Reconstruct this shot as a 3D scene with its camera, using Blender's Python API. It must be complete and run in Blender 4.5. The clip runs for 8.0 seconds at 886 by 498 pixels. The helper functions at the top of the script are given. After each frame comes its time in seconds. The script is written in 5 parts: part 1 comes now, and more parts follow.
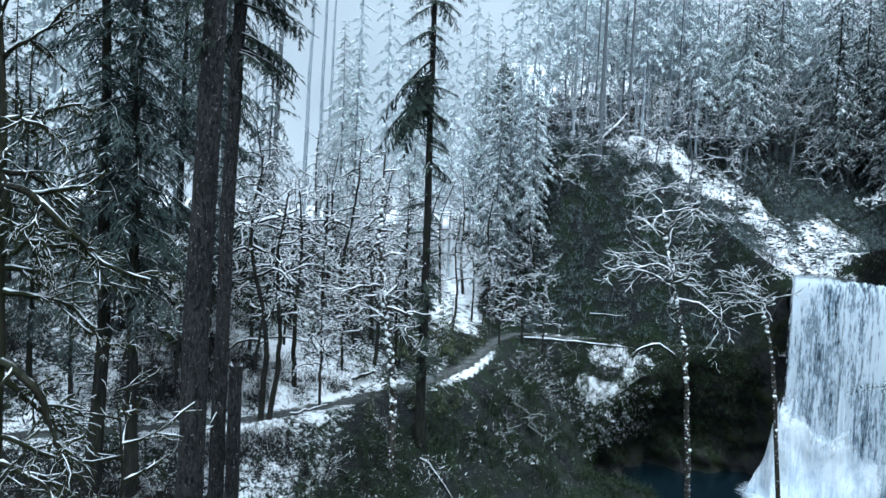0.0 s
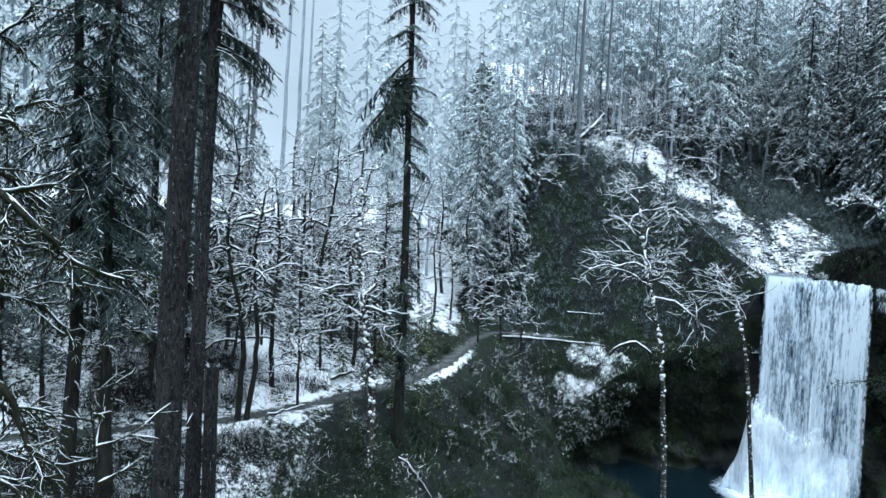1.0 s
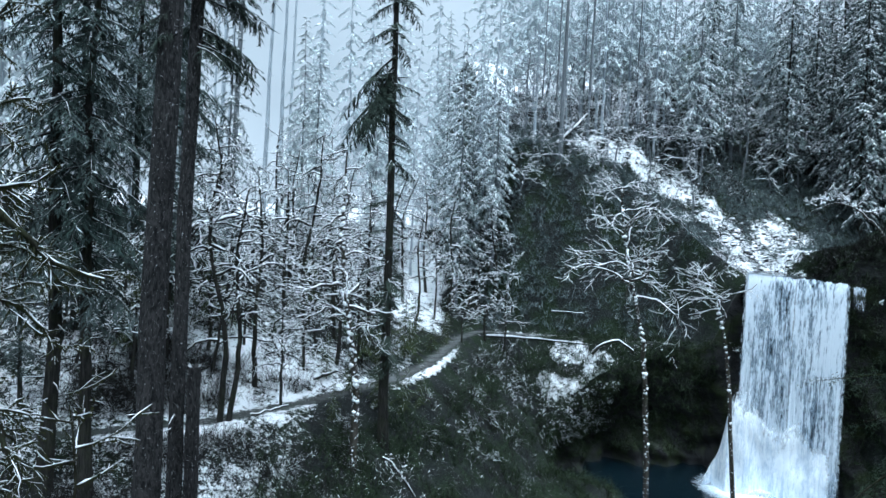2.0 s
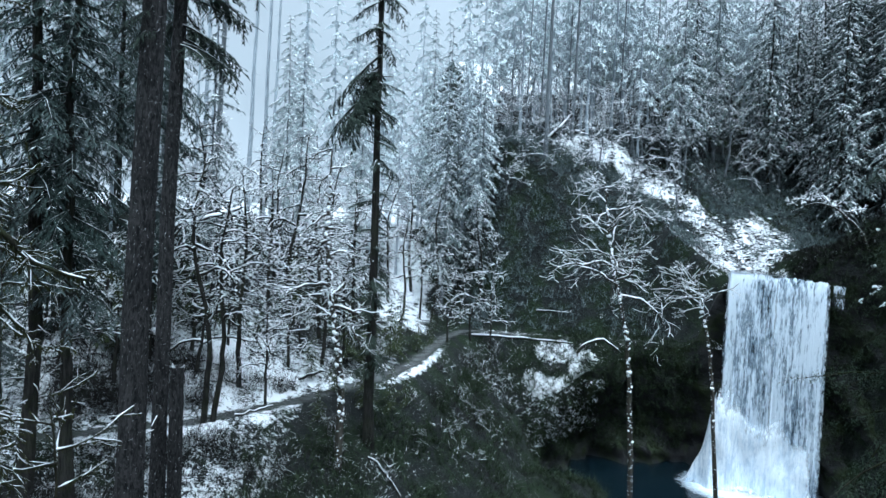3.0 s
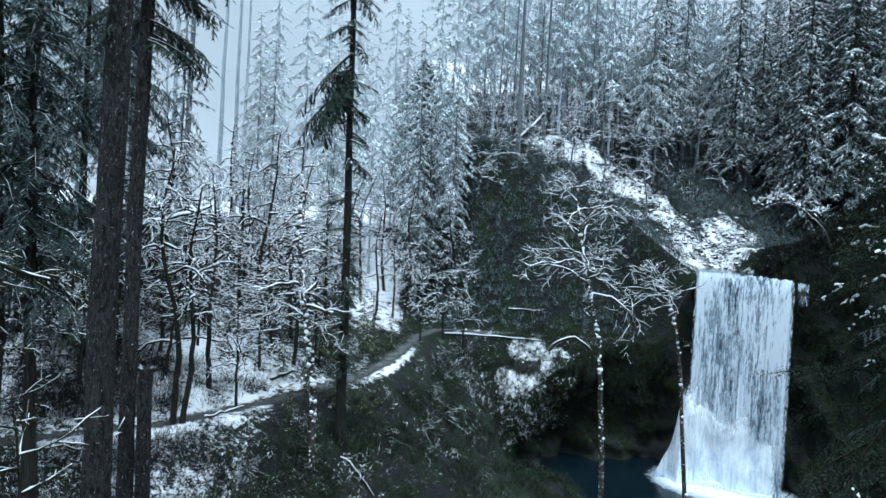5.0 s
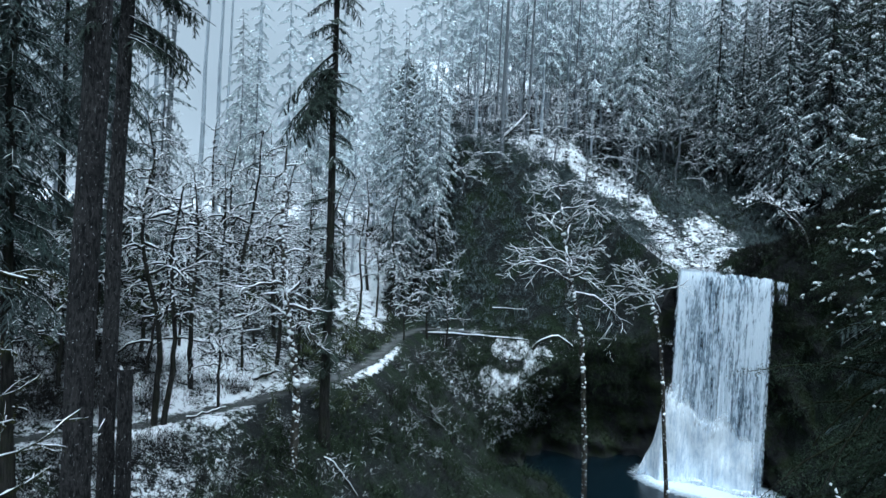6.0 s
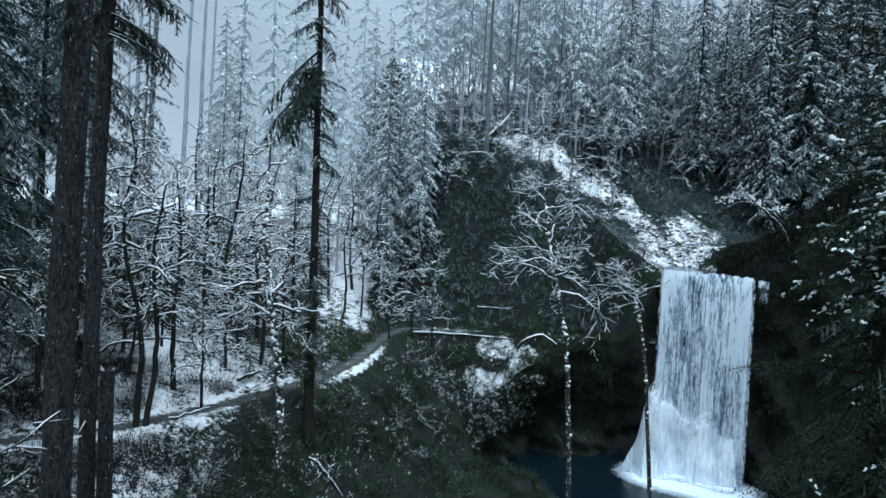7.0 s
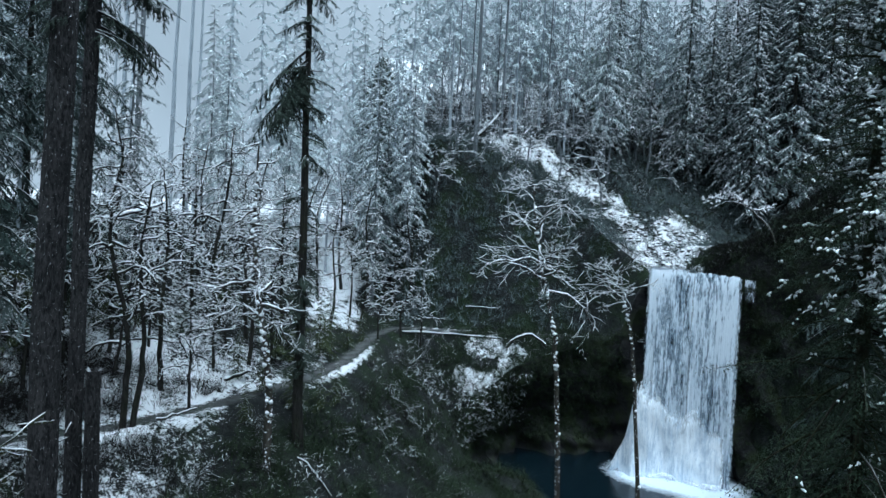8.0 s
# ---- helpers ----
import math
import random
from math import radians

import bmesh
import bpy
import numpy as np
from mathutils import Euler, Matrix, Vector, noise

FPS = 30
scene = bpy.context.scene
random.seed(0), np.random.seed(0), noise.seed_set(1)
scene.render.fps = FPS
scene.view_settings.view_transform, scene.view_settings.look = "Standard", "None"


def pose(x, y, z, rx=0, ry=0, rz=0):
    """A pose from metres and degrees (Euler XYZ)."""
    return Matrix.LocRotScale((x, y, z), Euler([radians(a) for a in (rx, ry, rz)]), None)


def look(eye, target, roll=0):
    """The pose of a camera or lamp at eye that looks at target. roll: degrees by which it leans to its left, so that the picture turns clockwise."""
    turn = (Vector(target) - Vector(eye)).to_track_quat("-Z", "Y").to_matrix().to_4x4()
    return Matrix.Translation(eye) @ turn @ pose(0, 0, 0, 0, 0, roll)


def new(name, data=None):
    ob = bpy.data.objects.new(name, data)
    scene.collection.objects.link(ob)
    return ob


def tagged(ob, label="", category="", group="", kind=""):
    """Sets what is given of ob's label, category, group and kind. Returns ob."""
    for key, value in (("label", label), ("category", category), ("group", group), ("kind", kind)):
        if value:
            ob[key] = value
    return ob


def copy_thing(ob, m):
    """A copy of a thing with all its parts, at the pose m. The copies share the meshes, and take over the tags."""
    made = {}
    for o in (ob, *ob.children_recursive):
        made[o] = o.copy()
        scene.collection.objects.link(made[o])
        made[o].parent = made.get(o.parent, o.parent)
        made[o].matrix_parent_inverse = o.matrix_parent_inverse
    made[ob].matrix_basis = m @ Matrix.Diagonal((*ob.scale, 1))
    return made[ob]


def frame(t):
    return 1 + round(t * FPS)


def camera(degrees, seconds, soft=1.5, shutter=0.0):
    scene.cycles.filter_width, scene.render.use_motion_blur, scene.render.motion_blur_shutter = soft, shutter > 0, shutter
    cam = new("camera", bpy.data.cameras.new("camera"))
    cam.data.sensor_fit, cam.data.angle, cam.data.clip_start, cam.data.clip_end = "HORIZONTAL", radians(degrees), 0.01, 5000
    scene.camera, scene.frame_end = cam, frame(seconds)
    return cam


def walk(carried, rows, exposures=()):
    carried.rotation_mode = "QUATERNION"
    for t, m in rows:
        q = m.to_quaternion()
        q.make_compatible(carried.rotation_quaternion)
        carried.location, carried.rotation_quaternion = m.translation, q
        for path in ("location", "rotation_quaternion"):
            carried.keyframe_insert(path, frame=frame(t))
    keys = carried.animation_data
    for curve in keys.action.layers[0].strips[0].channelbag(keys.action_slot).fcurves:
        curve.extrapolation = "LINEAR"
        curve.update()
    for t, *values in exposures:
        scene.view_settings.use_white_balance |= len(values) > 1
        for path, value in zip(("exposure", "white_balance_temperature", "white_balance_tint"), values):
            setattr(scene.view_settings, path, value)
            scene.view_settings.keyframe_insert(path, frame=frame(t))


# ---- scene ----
cam = camera(67.9, 8.0)
EYE = (0.0, 0.0, 22.4)
PITCH, LEAN = -1.43, -2.47
PAN = [(0.0, 0.0), (0.5, -1.04), (1.0, -1.86), (1.5, -2.57), (3.0, -4.53), (3.5, -5.08), (4.0, -5.63), (4.5, -6.23), (6.0, -8.31),
       (6.5, -8.99), (7.0, -9.63), (7.5, -10.15), (8.0, -10.58)]
walk(cam, [(t, pose(*EYE, 90 + PITCH, LEAN, a)) for t, a in PAN],
     exposures=[(0.0, 0.77, 5150, -1), (4.5, 0.71, 5150, -1), (6.2, 0.41, 5100, -2), (8.0, 0.31, 5100, -2)])

# ---- sky and sun: a thin winter overcast ----
world = bpy.data.worlds.new("winter_sky")
scene.world = world
world.use_nodes = True
wn = world.node_tree.nodes
sky = wn.new("ShaderNodeTexSky")
sky.sky_type = "NISHITA"
sky.sun_disc = False
sky.sun_elevation, sky.sun_rotation = radians(72), radians(170)
sky.air_density, sky.dust_density, sky.ozone_density = 1.0, 6.0, 1.0
cloud = wn.new("ShaderNodeHueSaturation")  # a thin overcast takes most of the blue out of the sky
cloud.inputs["Saturation"].default_value = 0.13
world.node_tree.links.new(sky.outputs[0], cloud.inputs["Color"])
world.node_tree.links.new(cloud.outputs[0], wn["Background"].inputs[0])
wn["Background"].inputs[1].default_value = 0.15
sun = new("sun", bpy.data.lights.new("sun", "SUN"))
sun.data.energy, sun.data.angle, sun.data.color = 0.8, radians(40), (1.0, 0.97, 0.93)
sun.matrix_world = look((5.4, -30.4, 95.1), (0, 0, 0))


# ---- materials ----
class Nodes:
    """Short hand for one node material."""

    def __init__(self, name):
        self.mat = bpy.data.materials.new(name)
        self.mat.use_nodes = True
        self.tree = self.mat.node_tree
        self.bsdf = self.tree.nodes["Principled BSDF"]
        self.geo = self.tree.nodes.new("ShaderNodeNewGeometry")

    def link(self, a, b):
        self.tree.links.new(a, b)

    def val(self, socket, v):
        if isinstance(v, (int, float, tuple)):
            socket.default_value = v
        else:
            self.link(v, socket)

    def math(self, op, a, b=0.0, c=0.0, clamp=False):
        n = self.tree.nodes.new("ShaderNodeMath")
        n.operation, n.use_clamp = op, clamp
        for s, v in zip(n.inputs, (a, b, c)):
            self.val(s, v)
        return n.outputs[0]

    def noise(self, scale, detail=3.0, rough=0.55, stretch=None, local=False, warp=0.0):
        n = self.tree.nodes.new("ShaderNodeTexNoise")
        n.inputs["Scale"].default_value, n.inputs["Detail"].default_value = scale, detail
        n.inputs["Roughness"].default_value, n.inputs["Distortion"].default_value = rough, warp
        if local:
            src = self.tree.nodes.new("ShaderNodeTexCoord").outputs["Object"]
        else:
            src = self.geo.outputs["Position"]
        if stretch:
            m = self.tree.nodes.new("ShaderNodeMapping")
            m.inputs["Scale"].default_value = stretch
            self.link(src, m.inputs[0])
            src = m.outputs[0]
        self.link(src, n.inputs["Vector"])
        return n.outputs[0]

    def ramp(self, fac, *stops):
        n = self.tree.nodes.new("ShaderNodeValToRGB")
        el = n.color_ramp.elements
        while len(el) < len(stops):
            el.new(0.5)
        for e, (p, c) in zip(el, stops):
            e.position, e.color = p, (*c, 1) if isinstance(c, tuple) else (c, c, c, 1)
        self.val(n.inputs[0], fac)
        return n.outputs[0]

    def mix(self, fac, a, b):
        n = self.tree.nodes.new("ShaderNodeMix")
        n.data_type = "RGBA"
        self.val(n.inputs[0], fac)
        for s, v in ((n.inputs[6], a), (n.inputs[7], b)):
            self.val(s, (*v, 1) if isinstance(v, tuple) and len(v) == 3 else v)
        return n.outputs[2]

    def up(self):
        n = self.tree.nodes.new("ShaderNodeSeparateXYZ")
        self.link(self.geo.outputs["Normal"], n.inputs[0])
        return n.outputs[2]

    def bump(self, height, strength=0.5, distance=0.05):
        n = self.tree.nodes.new("ShaderNodeBump")
        n.inputs["Strength"].default_value, n.inputs["Distance"].default_value = strength, distance
        self.link(height, n.inputs["Height"])
        self.link(n.outputs[0], self.bsdf.inputs["Normal"])

    def done(self, colour, rough=0.8, spec=0.3):
        self.val(self.bsdf.inputs["Base Color"], colour)
        self.val(self.bsdf.inputs["Roughness"], rough)
        self.bsdf.inputs["Specular IOR Level"].default_value = spec
        return self.mat


SNOW = (0.87, 0.89, 0.91)


def bark(name, dark, light, flecks=0.66, moss=0.0, ridge=9.0, crust=0.0, clots=11.0, squash=0.4, groove=0.14):
    """Furrowed bark with flecks of wind-blown snow, moss, and snow lying on what faces up."""
    n = Nodes(name)
    furrow = n.noise(ridge, 5, 0.72, (1.0, 1.0, groove), warp=0.6)
    patch = n.noise(0.7, 3)
    c = n.ramp(furrow, (0.40, dark), (0.60, light))
    c = n.mix(n.math("MULTIPLY", n.ramp(patch, (0.4, 0.0), (0.75, 1.0)), 0.5), c, tuple(v * 0.55 for v in dark))
    if moss:
        c = n.mix(n.math("MULTIPLY", n.ramp(n.noise(1.6, 4), (0.45, 0.0), (0.6, 1.0)), moss), c, (0.026, 0.031, 0.012))
    fleck = n.ramp(n.noise(clots, 5 if squash < 1 else 1.5, 0.7, (1.0, 1.0, squash), warp=0.5), (flecks, 0.0), (flecks + 0.05, 1.0))
    top = n.math("MULTIPLY_ADD", n.up(), 3.0, crust - 1.6, True)
    c = n.mix(n.math("MAXIMUM", fleck, top), c, SNOW)
    n.bump(furrow, 1.0, 0.08)
    return n.done(c, 0.9, 0.2)


def foliage(name, dark, light, snow, haze=0.0, patch=0.9):
    """Needles in clumps; snow lies in patches on what faces up, painted haze pales all of it."""
    n = Nodes(name)
    c = n.mix(n.noise(1.1, 2), dark, light)
    c = n.mix(n.math("MULTIPLY", n.geo.outputs["Random Per Island"], 0.6 - 0.5 * haze), c, tuple(v * 0.5 for v in dark))
    # haze over distance, painted as a pale blue-grey mixed into the colour
    if haze:
        c = n.mix(n.math("MULTIPLY_ADD", n.noise(0.25, 2), 0.3, haze - 0.15), c, (0.57, 0.63, 0.65))
    k = n.math("MULTIPLY_ADD", n.noise(patch, 3, 0.6, (1.0, 1.0, 2.2)), 8.0, snow * 5.0 - 6.6)
    k = n.math("MULTIPLY_ADD", n.up(), 2.0, k)
    k = n.math("MULTIPLY_ADD", n.geo.outputs["Random Per Island"], 0.4, k, True)
    c = n.mix(k, c, SNOW)
    return n.done(c, 0.75, 0.25)


def plain(name, a, b, scale=2.0, rough=0.85, bump=0.3):
    n = Nodes(name)
    f = n.noise(scale, 5)
    n.bump(n.noise(scale * 6, 4), bump, 0.03)
    return n.done(n.ramp(f, (0.3, a), (0.7, b)), rough)


def ground_material():
    """Forest floor: dark litter and moss, with snow where it has settled."""
    n = Nodes("forest_floor")
    cover = n.tree.nodes.new("ShaderNodeAttribute")
    cover.attribute_name = "cover"
    grit = n.noise(11.0, 5, 0.75)
    litter = n.ramp(n.math("MULTIPLY_ADD", grit, 0.6, n.math("MULTIPLY", n.noise(2.0, 5, 0.7), 0.4)), (0.38, (0.004, 0.005, 0.005)), (0.5, (0.014, 0.016, 0.016)), (0.64, (0.042, 0.044, 0.042)))
    moss = n.ramp(grit, (0.40, (0.004, 0.007, 0.004)), (0.62, (0.026, 0.041, 0.018)))
    litter = n.mix(n.ramp(n.noise(0.35, 5, 0.65), (0.44, 0.0), (0.58, 1.0)), litter, moss)
    fine, broad = n.noise(3.4, 6, 0.72), n.noise(0.55, 4, 0.6)
    k = n.math("ADD", n.math("MULTIPLY", fine, 0.9), n.math("MULTIPLY", broad, 0.7))
    k = n.math("ADD", n.math("MULTIPLY", grit, 0.85), k)
    k = n.math("ADD", k, n.math("MULTIPLY", cover.outputs["Fac"], 1.5))
    k = n.math("MULTIPLY_ADD", n.math("SUBTRACT", k, 1.90), 13.0, 0.3, True)
    fleck = n.ramp(n.math("MULTIPLY_ADD", n.noise(0.8, 3), 0.35, n.math("SUBTRACT", n.noise(7.5, 5, 0.85), 0.17)), (0.635, 0.0), (0.675, 1.0))
    k = n.math("MAXIMUM", k, n.math("MULTIPLY", fleck, n.math("MULTIPLY_ADD", n.up(), 3.0, -1.7, True)))
    track = n.tree.nodes.new("ShaderNodeAttribute")
    track.attribute_name = "track"
    c = n.mix(k, litter, SNOW)
    worn = n.ramp(n.noise(1.2, 5), (0.3, (0.045, 0.045, 0.040)), (0.7, (0.16, 0.165, 0.17)))
    c = n.mix(track.outputs["Fac"], c, worn)
    n.bump(n.math("ADD", fine, n.math("MULTIPLY", k, 0.3)), 0.8, 0.25)
    return n.done(c, 0.9, 0.2)


def rock_material(name="wet_basalt", snowy=-6.2):
    n = Nodes(name)
    beds = n.noise(0.8, 7, 0.68, (1.0, 1.0, 1.5), warp=0.8)
    c = n.ramp(beds, (0.3, (0.011, 0.011, 0.012)), (0.55, (0.025, 0.025, 0.026)), (0.8, (0.055, 0.054, 0.054)))
    c = n.mix(n.ramp(n.noise(0.5, 5), (0.48, 0.0), (0.66, 1.0)), c, (0.030, 0.040, 0.016))
    snow = n.math("MULTIPLY_ADD", n.up(), 4.0, n.math("MULTIPLY_ADD", n.noise(1.8, 5), 3.0, snowy), True)
    c = n.mix(snow, c, SNOW)
    n.bump(beds, 0.8, 0.35)
    return n.done(c, n.ramp(n.noise(0.8, 3), (0.35, 0.6), (0.65, 0.95)), 0.2)


def falling_water(name, lo, hi, gap, edge="", run=(0.06, 0.26, 0.22)):
    """White water in falling threads and clots, with clear gaps between them; edge: an attribute that thins it out."""
    n = Nodes(name)
    thread = n.noise(3.6, 4, 0.65, (1.0, 1.0, run[0]))
    fleck = n.noise(5.5, 3, 0.65, (1.0, 1.0, run[1]))
    broad = n.noise(0.55, 3, 0.5, (1.0, 1.0, run[2]))
    f = n.math("ADD", n.math("MULTIPLY", thread, 0.45), n.math("MULTIPLY", fleck, 0.35))
    f = n.math("MULTIPLY_ADD", broad, 0.40, n.math("SUBTRACT", f, 0.10))
    c = n.ramp(f, (0.41, lo), (0.53, hi))
    n.bump(f, 0.8, 0.2)
    alpha = n.ramp(f, (gap - 0.05, 0.15), (gap + 0.06, 1.0))
    if edge:
        at = n.tree.nodes.new("ShaderNodeAttribute")
        at.attribute_name = edge
        soft = n.math("MULTIPLY_ADD", n.noise(5.0, 4, 0.7, (1.0, 1.0, 0.3)), 3.2, n.math("MULTIPLY_ADD", at.outputs["Fac"], 2.6, -2.2), True)
        alpha = n.math("MULTIPLY", alpha, soft)
    n.link(alpha, n.bsdf.inputs["Alpha"])
    return n.done(c, 0.4, 0.3)


def pool_material():
    n = Nodes("pool_water")
    foam = n.tree.nodes.new("ShaderNodeAttribute")
    foam.attribute_name = "foam"
    f = n.math("MULTIPLY_ADD", n.noise(1.6, 6, 0.75, warp=1.2), 1.6, n.math("MULTIPLY_ADD", foam.outputs["Fac"], 2.9, -1.75), True)
    c = n.mix(f, (0.004, 0.009, 0.013), (0.72, 0.80, 0.88))
    n.bump(n.noise(2.2, 4, 0.6), 0.5, 0.06)
    return n.done(c, n.math("MULTIPLY_ADD", f, 0.6, 0.2), 0.3)


M_GROUND, M_ROCK, M_POOL = ground_material(), rock_material(), pool_material()
M_WATER = falling_water("falling_water", (0.23, 0.31, 0.40), (0.80, 0.87, 0.94), 0.42, "fade")
M_SPRAY = falling_water("white_spray", (0.60, 0.68, 0.77), (0.88, 0.93, 0.98), 0.29, "fade", (0.12, 0.34, 0.4))
M_STONE = rock_material("snow_capped_stone", -2.6)
M_STREAM = plain("dark_stream", (0.02, 0.03, 0.035), (0.05, 0.06, 0.07), 1.0, 0.15)
M_FIR = bark("fir_bark", (0.006, 0.006, 0.007), (0.054, 0.051, 0.051), 0.64, ridge=13.0, clots=19.0, groove=0.3)
M_MAPLE = bark("mossy_maple_bark", (0.012, 0.012, 0.008), (0.045, 0.042, 0.028), 0.75, 0.9, crust=-1.0)
M_BARK = bark("dark_bark", (0.010, 0.010, 0.009), (0.038, 0.035, 0.032), 0.70, 0.3)
M_ALDER = bark("snow_caked_alder_bark", (0.022, 0.020, 0.017), (0.09, 0.08, 0.07), 0.62, 0.4, crust=0.3, clots=4.6, squash=1.3)
M_TWIG = bark("bare_twigs", (0.010, 0.009, 0.008), (0.034, 0.031, 0.028), 0.68, 0.2, crust=-0.45)
# Haze before far trunks is put into these two bark colours.
M_FARBARK = bark("haze_paled_bark", (0.11, 0.12, 0.13), (0.20, 0.215, 0.23), 0.66, crust=0.4)
M_MISTBARK = bark("mist_paled_bark", (0.36, 0.40, 0.44), (0.46, 0.51, 0.55), 0.66, crust=0.4)
# The backdrop gives off its own pale light in place of lit mist.
mist = Nodes("glowing_mist_backdrop")
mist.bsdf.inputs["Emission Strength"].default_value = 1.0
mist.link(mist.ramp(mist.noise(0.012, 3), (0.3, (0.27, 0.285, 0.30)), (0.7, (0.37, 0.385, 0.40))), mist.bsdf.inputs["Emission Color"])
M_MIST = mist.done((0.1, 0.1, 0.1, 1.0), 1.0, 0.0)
M_MOSS = plain("hanging_moss", (0.014, 0.017, 0.006), (0.042, 0.045, 0.015), 3.0, 0.95)
M_SNOW = plain("settled_snow", (0.85, 0.87, 0.90), (0.90, 0.92, 0.93), 1.5, 0.7, 0.4)
M_NEEDLE = foliage("dark_needles", (0.022, 0.034, 0.028), (0.054, 0.074, 0.052), -0.12)
M_NEEDLE_R = foliage("mossy_needles", (0.014, 0.027, 0.016), (0.044, 0.068, 0.034), -0.3, patch=1.2)
M_CEDAR = foliage("yellow_green_needles", (0.022, 0.032, 0.010), (0.062, 0.080, 0.026), 0.02)
# Hillside needles carry haze in their colour: M palest, then F, S and D.
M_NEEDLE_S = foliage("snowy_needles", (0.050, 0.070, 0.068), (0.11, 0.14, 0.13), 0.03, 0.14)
M_NEEDLE_F = foliage("haze_paled_needles", (0.23, 0.275, 0.27), (0.34, 0.39, 0.38), 0.07, 0.42, patch=0.45)
M_NEEDLE_M = foliage("mist_paled_needles", (0.48, 0.53, 0.545), (0.60, 0.645, 0.66), 0.1, 0.6, patch=0.45)
# a trace of haze is painted into these as well
M_NEEDLE_L = foliage("trailside_needles", (0.017, 0.030, 0.027), (0.046, 0.070, 0.060), -0.10, 0.03)
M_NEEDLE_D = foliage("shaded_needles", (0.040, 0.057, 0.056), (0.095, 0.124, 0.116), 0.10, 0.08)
M_FERN = foliage("fern_fronds", (0.007, 0.014, 0.007), (0.038, 0.058, 0.021), -0.16, patch=2.0)
# Haze before the bluff is put into this brush colour.
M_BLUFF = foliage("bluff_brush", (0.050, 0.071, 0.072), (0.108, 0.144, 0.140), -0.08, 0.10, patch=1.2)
M_BRUSH = foliage("bare_brush", (0.009, 0.009, 0.009), (0.030, 0.028, 0.026), -0.02, patch=1.3)
M_BRUSH_S = foliage("snowy_brush", (0.016, 0.016, 0.016), (0.045, 0.042, 0.040), 0.32, patch=1.3)


# ---- mesh building ----
class Geo:
    """Gathers four- and three-cornered faces as arrays and turns them into one mesh."""

    def __init__(self):
        self.v, self.f, self.t, self.n = [], [], [], 0

    def add(self, verts, faces):
        self.v.append(np.asarray(verts, float).reshape(-1, 3))
        self.f.append(np.asarray(faces, int).reshape(-1, 4) + self.n)
        self.n += len(self.v[-1])

    def tube(self, pts, radii, sides=6, rough=0.0, rng=None):
        pts = np.asarray(pts, float)
        radii = np.broadcast_to(np.asarray(radii, float), (len(pts),))
        tan = np.gradient(pts, axis=0)
        tan /= np.linalg.norm(tan, axis=1)[:, None] + 1e-9
        ref = np.where(np.abs(tan[:, 2:3]) > 0.9, [[1.0, 0, 0]], [[0, 0, 1.0]])
        a = np.cross(tan, ref)
        a /= np.linalg.norm(a, axis=1)[:, None] + 1e-9
        b = np.cross(tan, a)
        ang = np.arange(sides) * 2 * np.pi / sides
        r = radii[:, None] * np.ones(sides)
        if rng is not None and rough:
            r = r * (1 + rough * rng.uniform(-1, 1, r.shape))
        ring = pts[:, None] + r[..., None] * (np.cos(ang)[None, :, None] * a[:, None] + np.sin(ang)[None, :, None] * b[:, None])
        i, j = np.meshgrid(np.arange(len(pts) - 1), np.arange(sides), indexing="ij")
        k = (j + 1) % sides
        self.add(ring, np.stack([i * sides + j, i * sides + k, (i + 1) * sides + k, (i + 1) * sides + j], -1))
        return self

    def blades(self, p, d, side, length, width):
        """Slim pointed blades from p along d."""
        p, d, side = (np.asarray(q, float).reshape(-1, 3) for q in (p, d, side))
        length, width = np.asarray(length, float).reshape(-1, 1), np.asarray(width, float).reshape(-1, 1)
        v = np.stack([p + side * width, p + d * length, p - side * width], 1)
        self.v.append(v.reshape(-1, 3))
        self.t.append(np.arange(len(p) * 3).reshape(-1, 3) + self.n)
        self.n += len(p) * 3
        return self

    def spindles(self, p, d, length, radius):
        """Small lumps pointed at both ends, from p along d."""
        p, d = np.asarray(p, float).reshape(-1, 3), np.asarray(d, float).reshape(-1, 3)
        length, radius = np.asarray(length, float).reshape(-1, 1), np.asarray(radius, float).reshape(-1, 1)
        a = np.cross(d, [0.0, 0.0, 1.0])
        a /= np.linalg.norm(a, axis=1)[:, None] + 1e-9
        b = np.cross(a, d)
        mid = p + d * length * 0.5
        v = np.stack([p, p + d * length, mid + b * radius * 0.8, mid - a * radius - b * radius * 0.4, mid + a * radius - b * radius * 0.4], 1)
        f = np.array([[0, 2, 3], [0, 3, 4], [0, 4, 2], [1, 3, 2], [1, 4, 3], [1, 2, 4]])
        self.v.append(v.reshape(-1, 3))
        self.t.append((np.arange(len(p))[:, None, None] * 5 + f[None]).reshape(-1, 3) + self.n)
        self.n += len(p) * 5
        return self

    def mesh(self, name, smooth=False):
        me = bpy.data.meshes.new(name)
        v = np.concatenate(self.v)
        f = np.concatenate(self.f) if self.f else np.zeros((0, 4), int)
        t = np.concatenate(self.t) if self.t else np.zeros((0, 3), int)
        corners = np.concatenate([f.ravel(), t.ravel()]).astype(np.int32)
        me.vertices.add(len(v))
        me.vertices.foreach_set("co", v.ravel())
        me.loops.add(len(corners))
        me.loops.foreach_set("vertex_index", corners)
        me.polygons.add(len(f) + len(t))
        me.polygons.foreach_set("loop_start", np.concatenate([np.arange(len(f)) * 4, f.size + np.arange(len(t)) * 3]).astype(np.int32))
        me.polygons.foreach_set("use_smooth", np.full(len(f) + len(t), smooth))
        me.update(calc_edges=True)
        return me


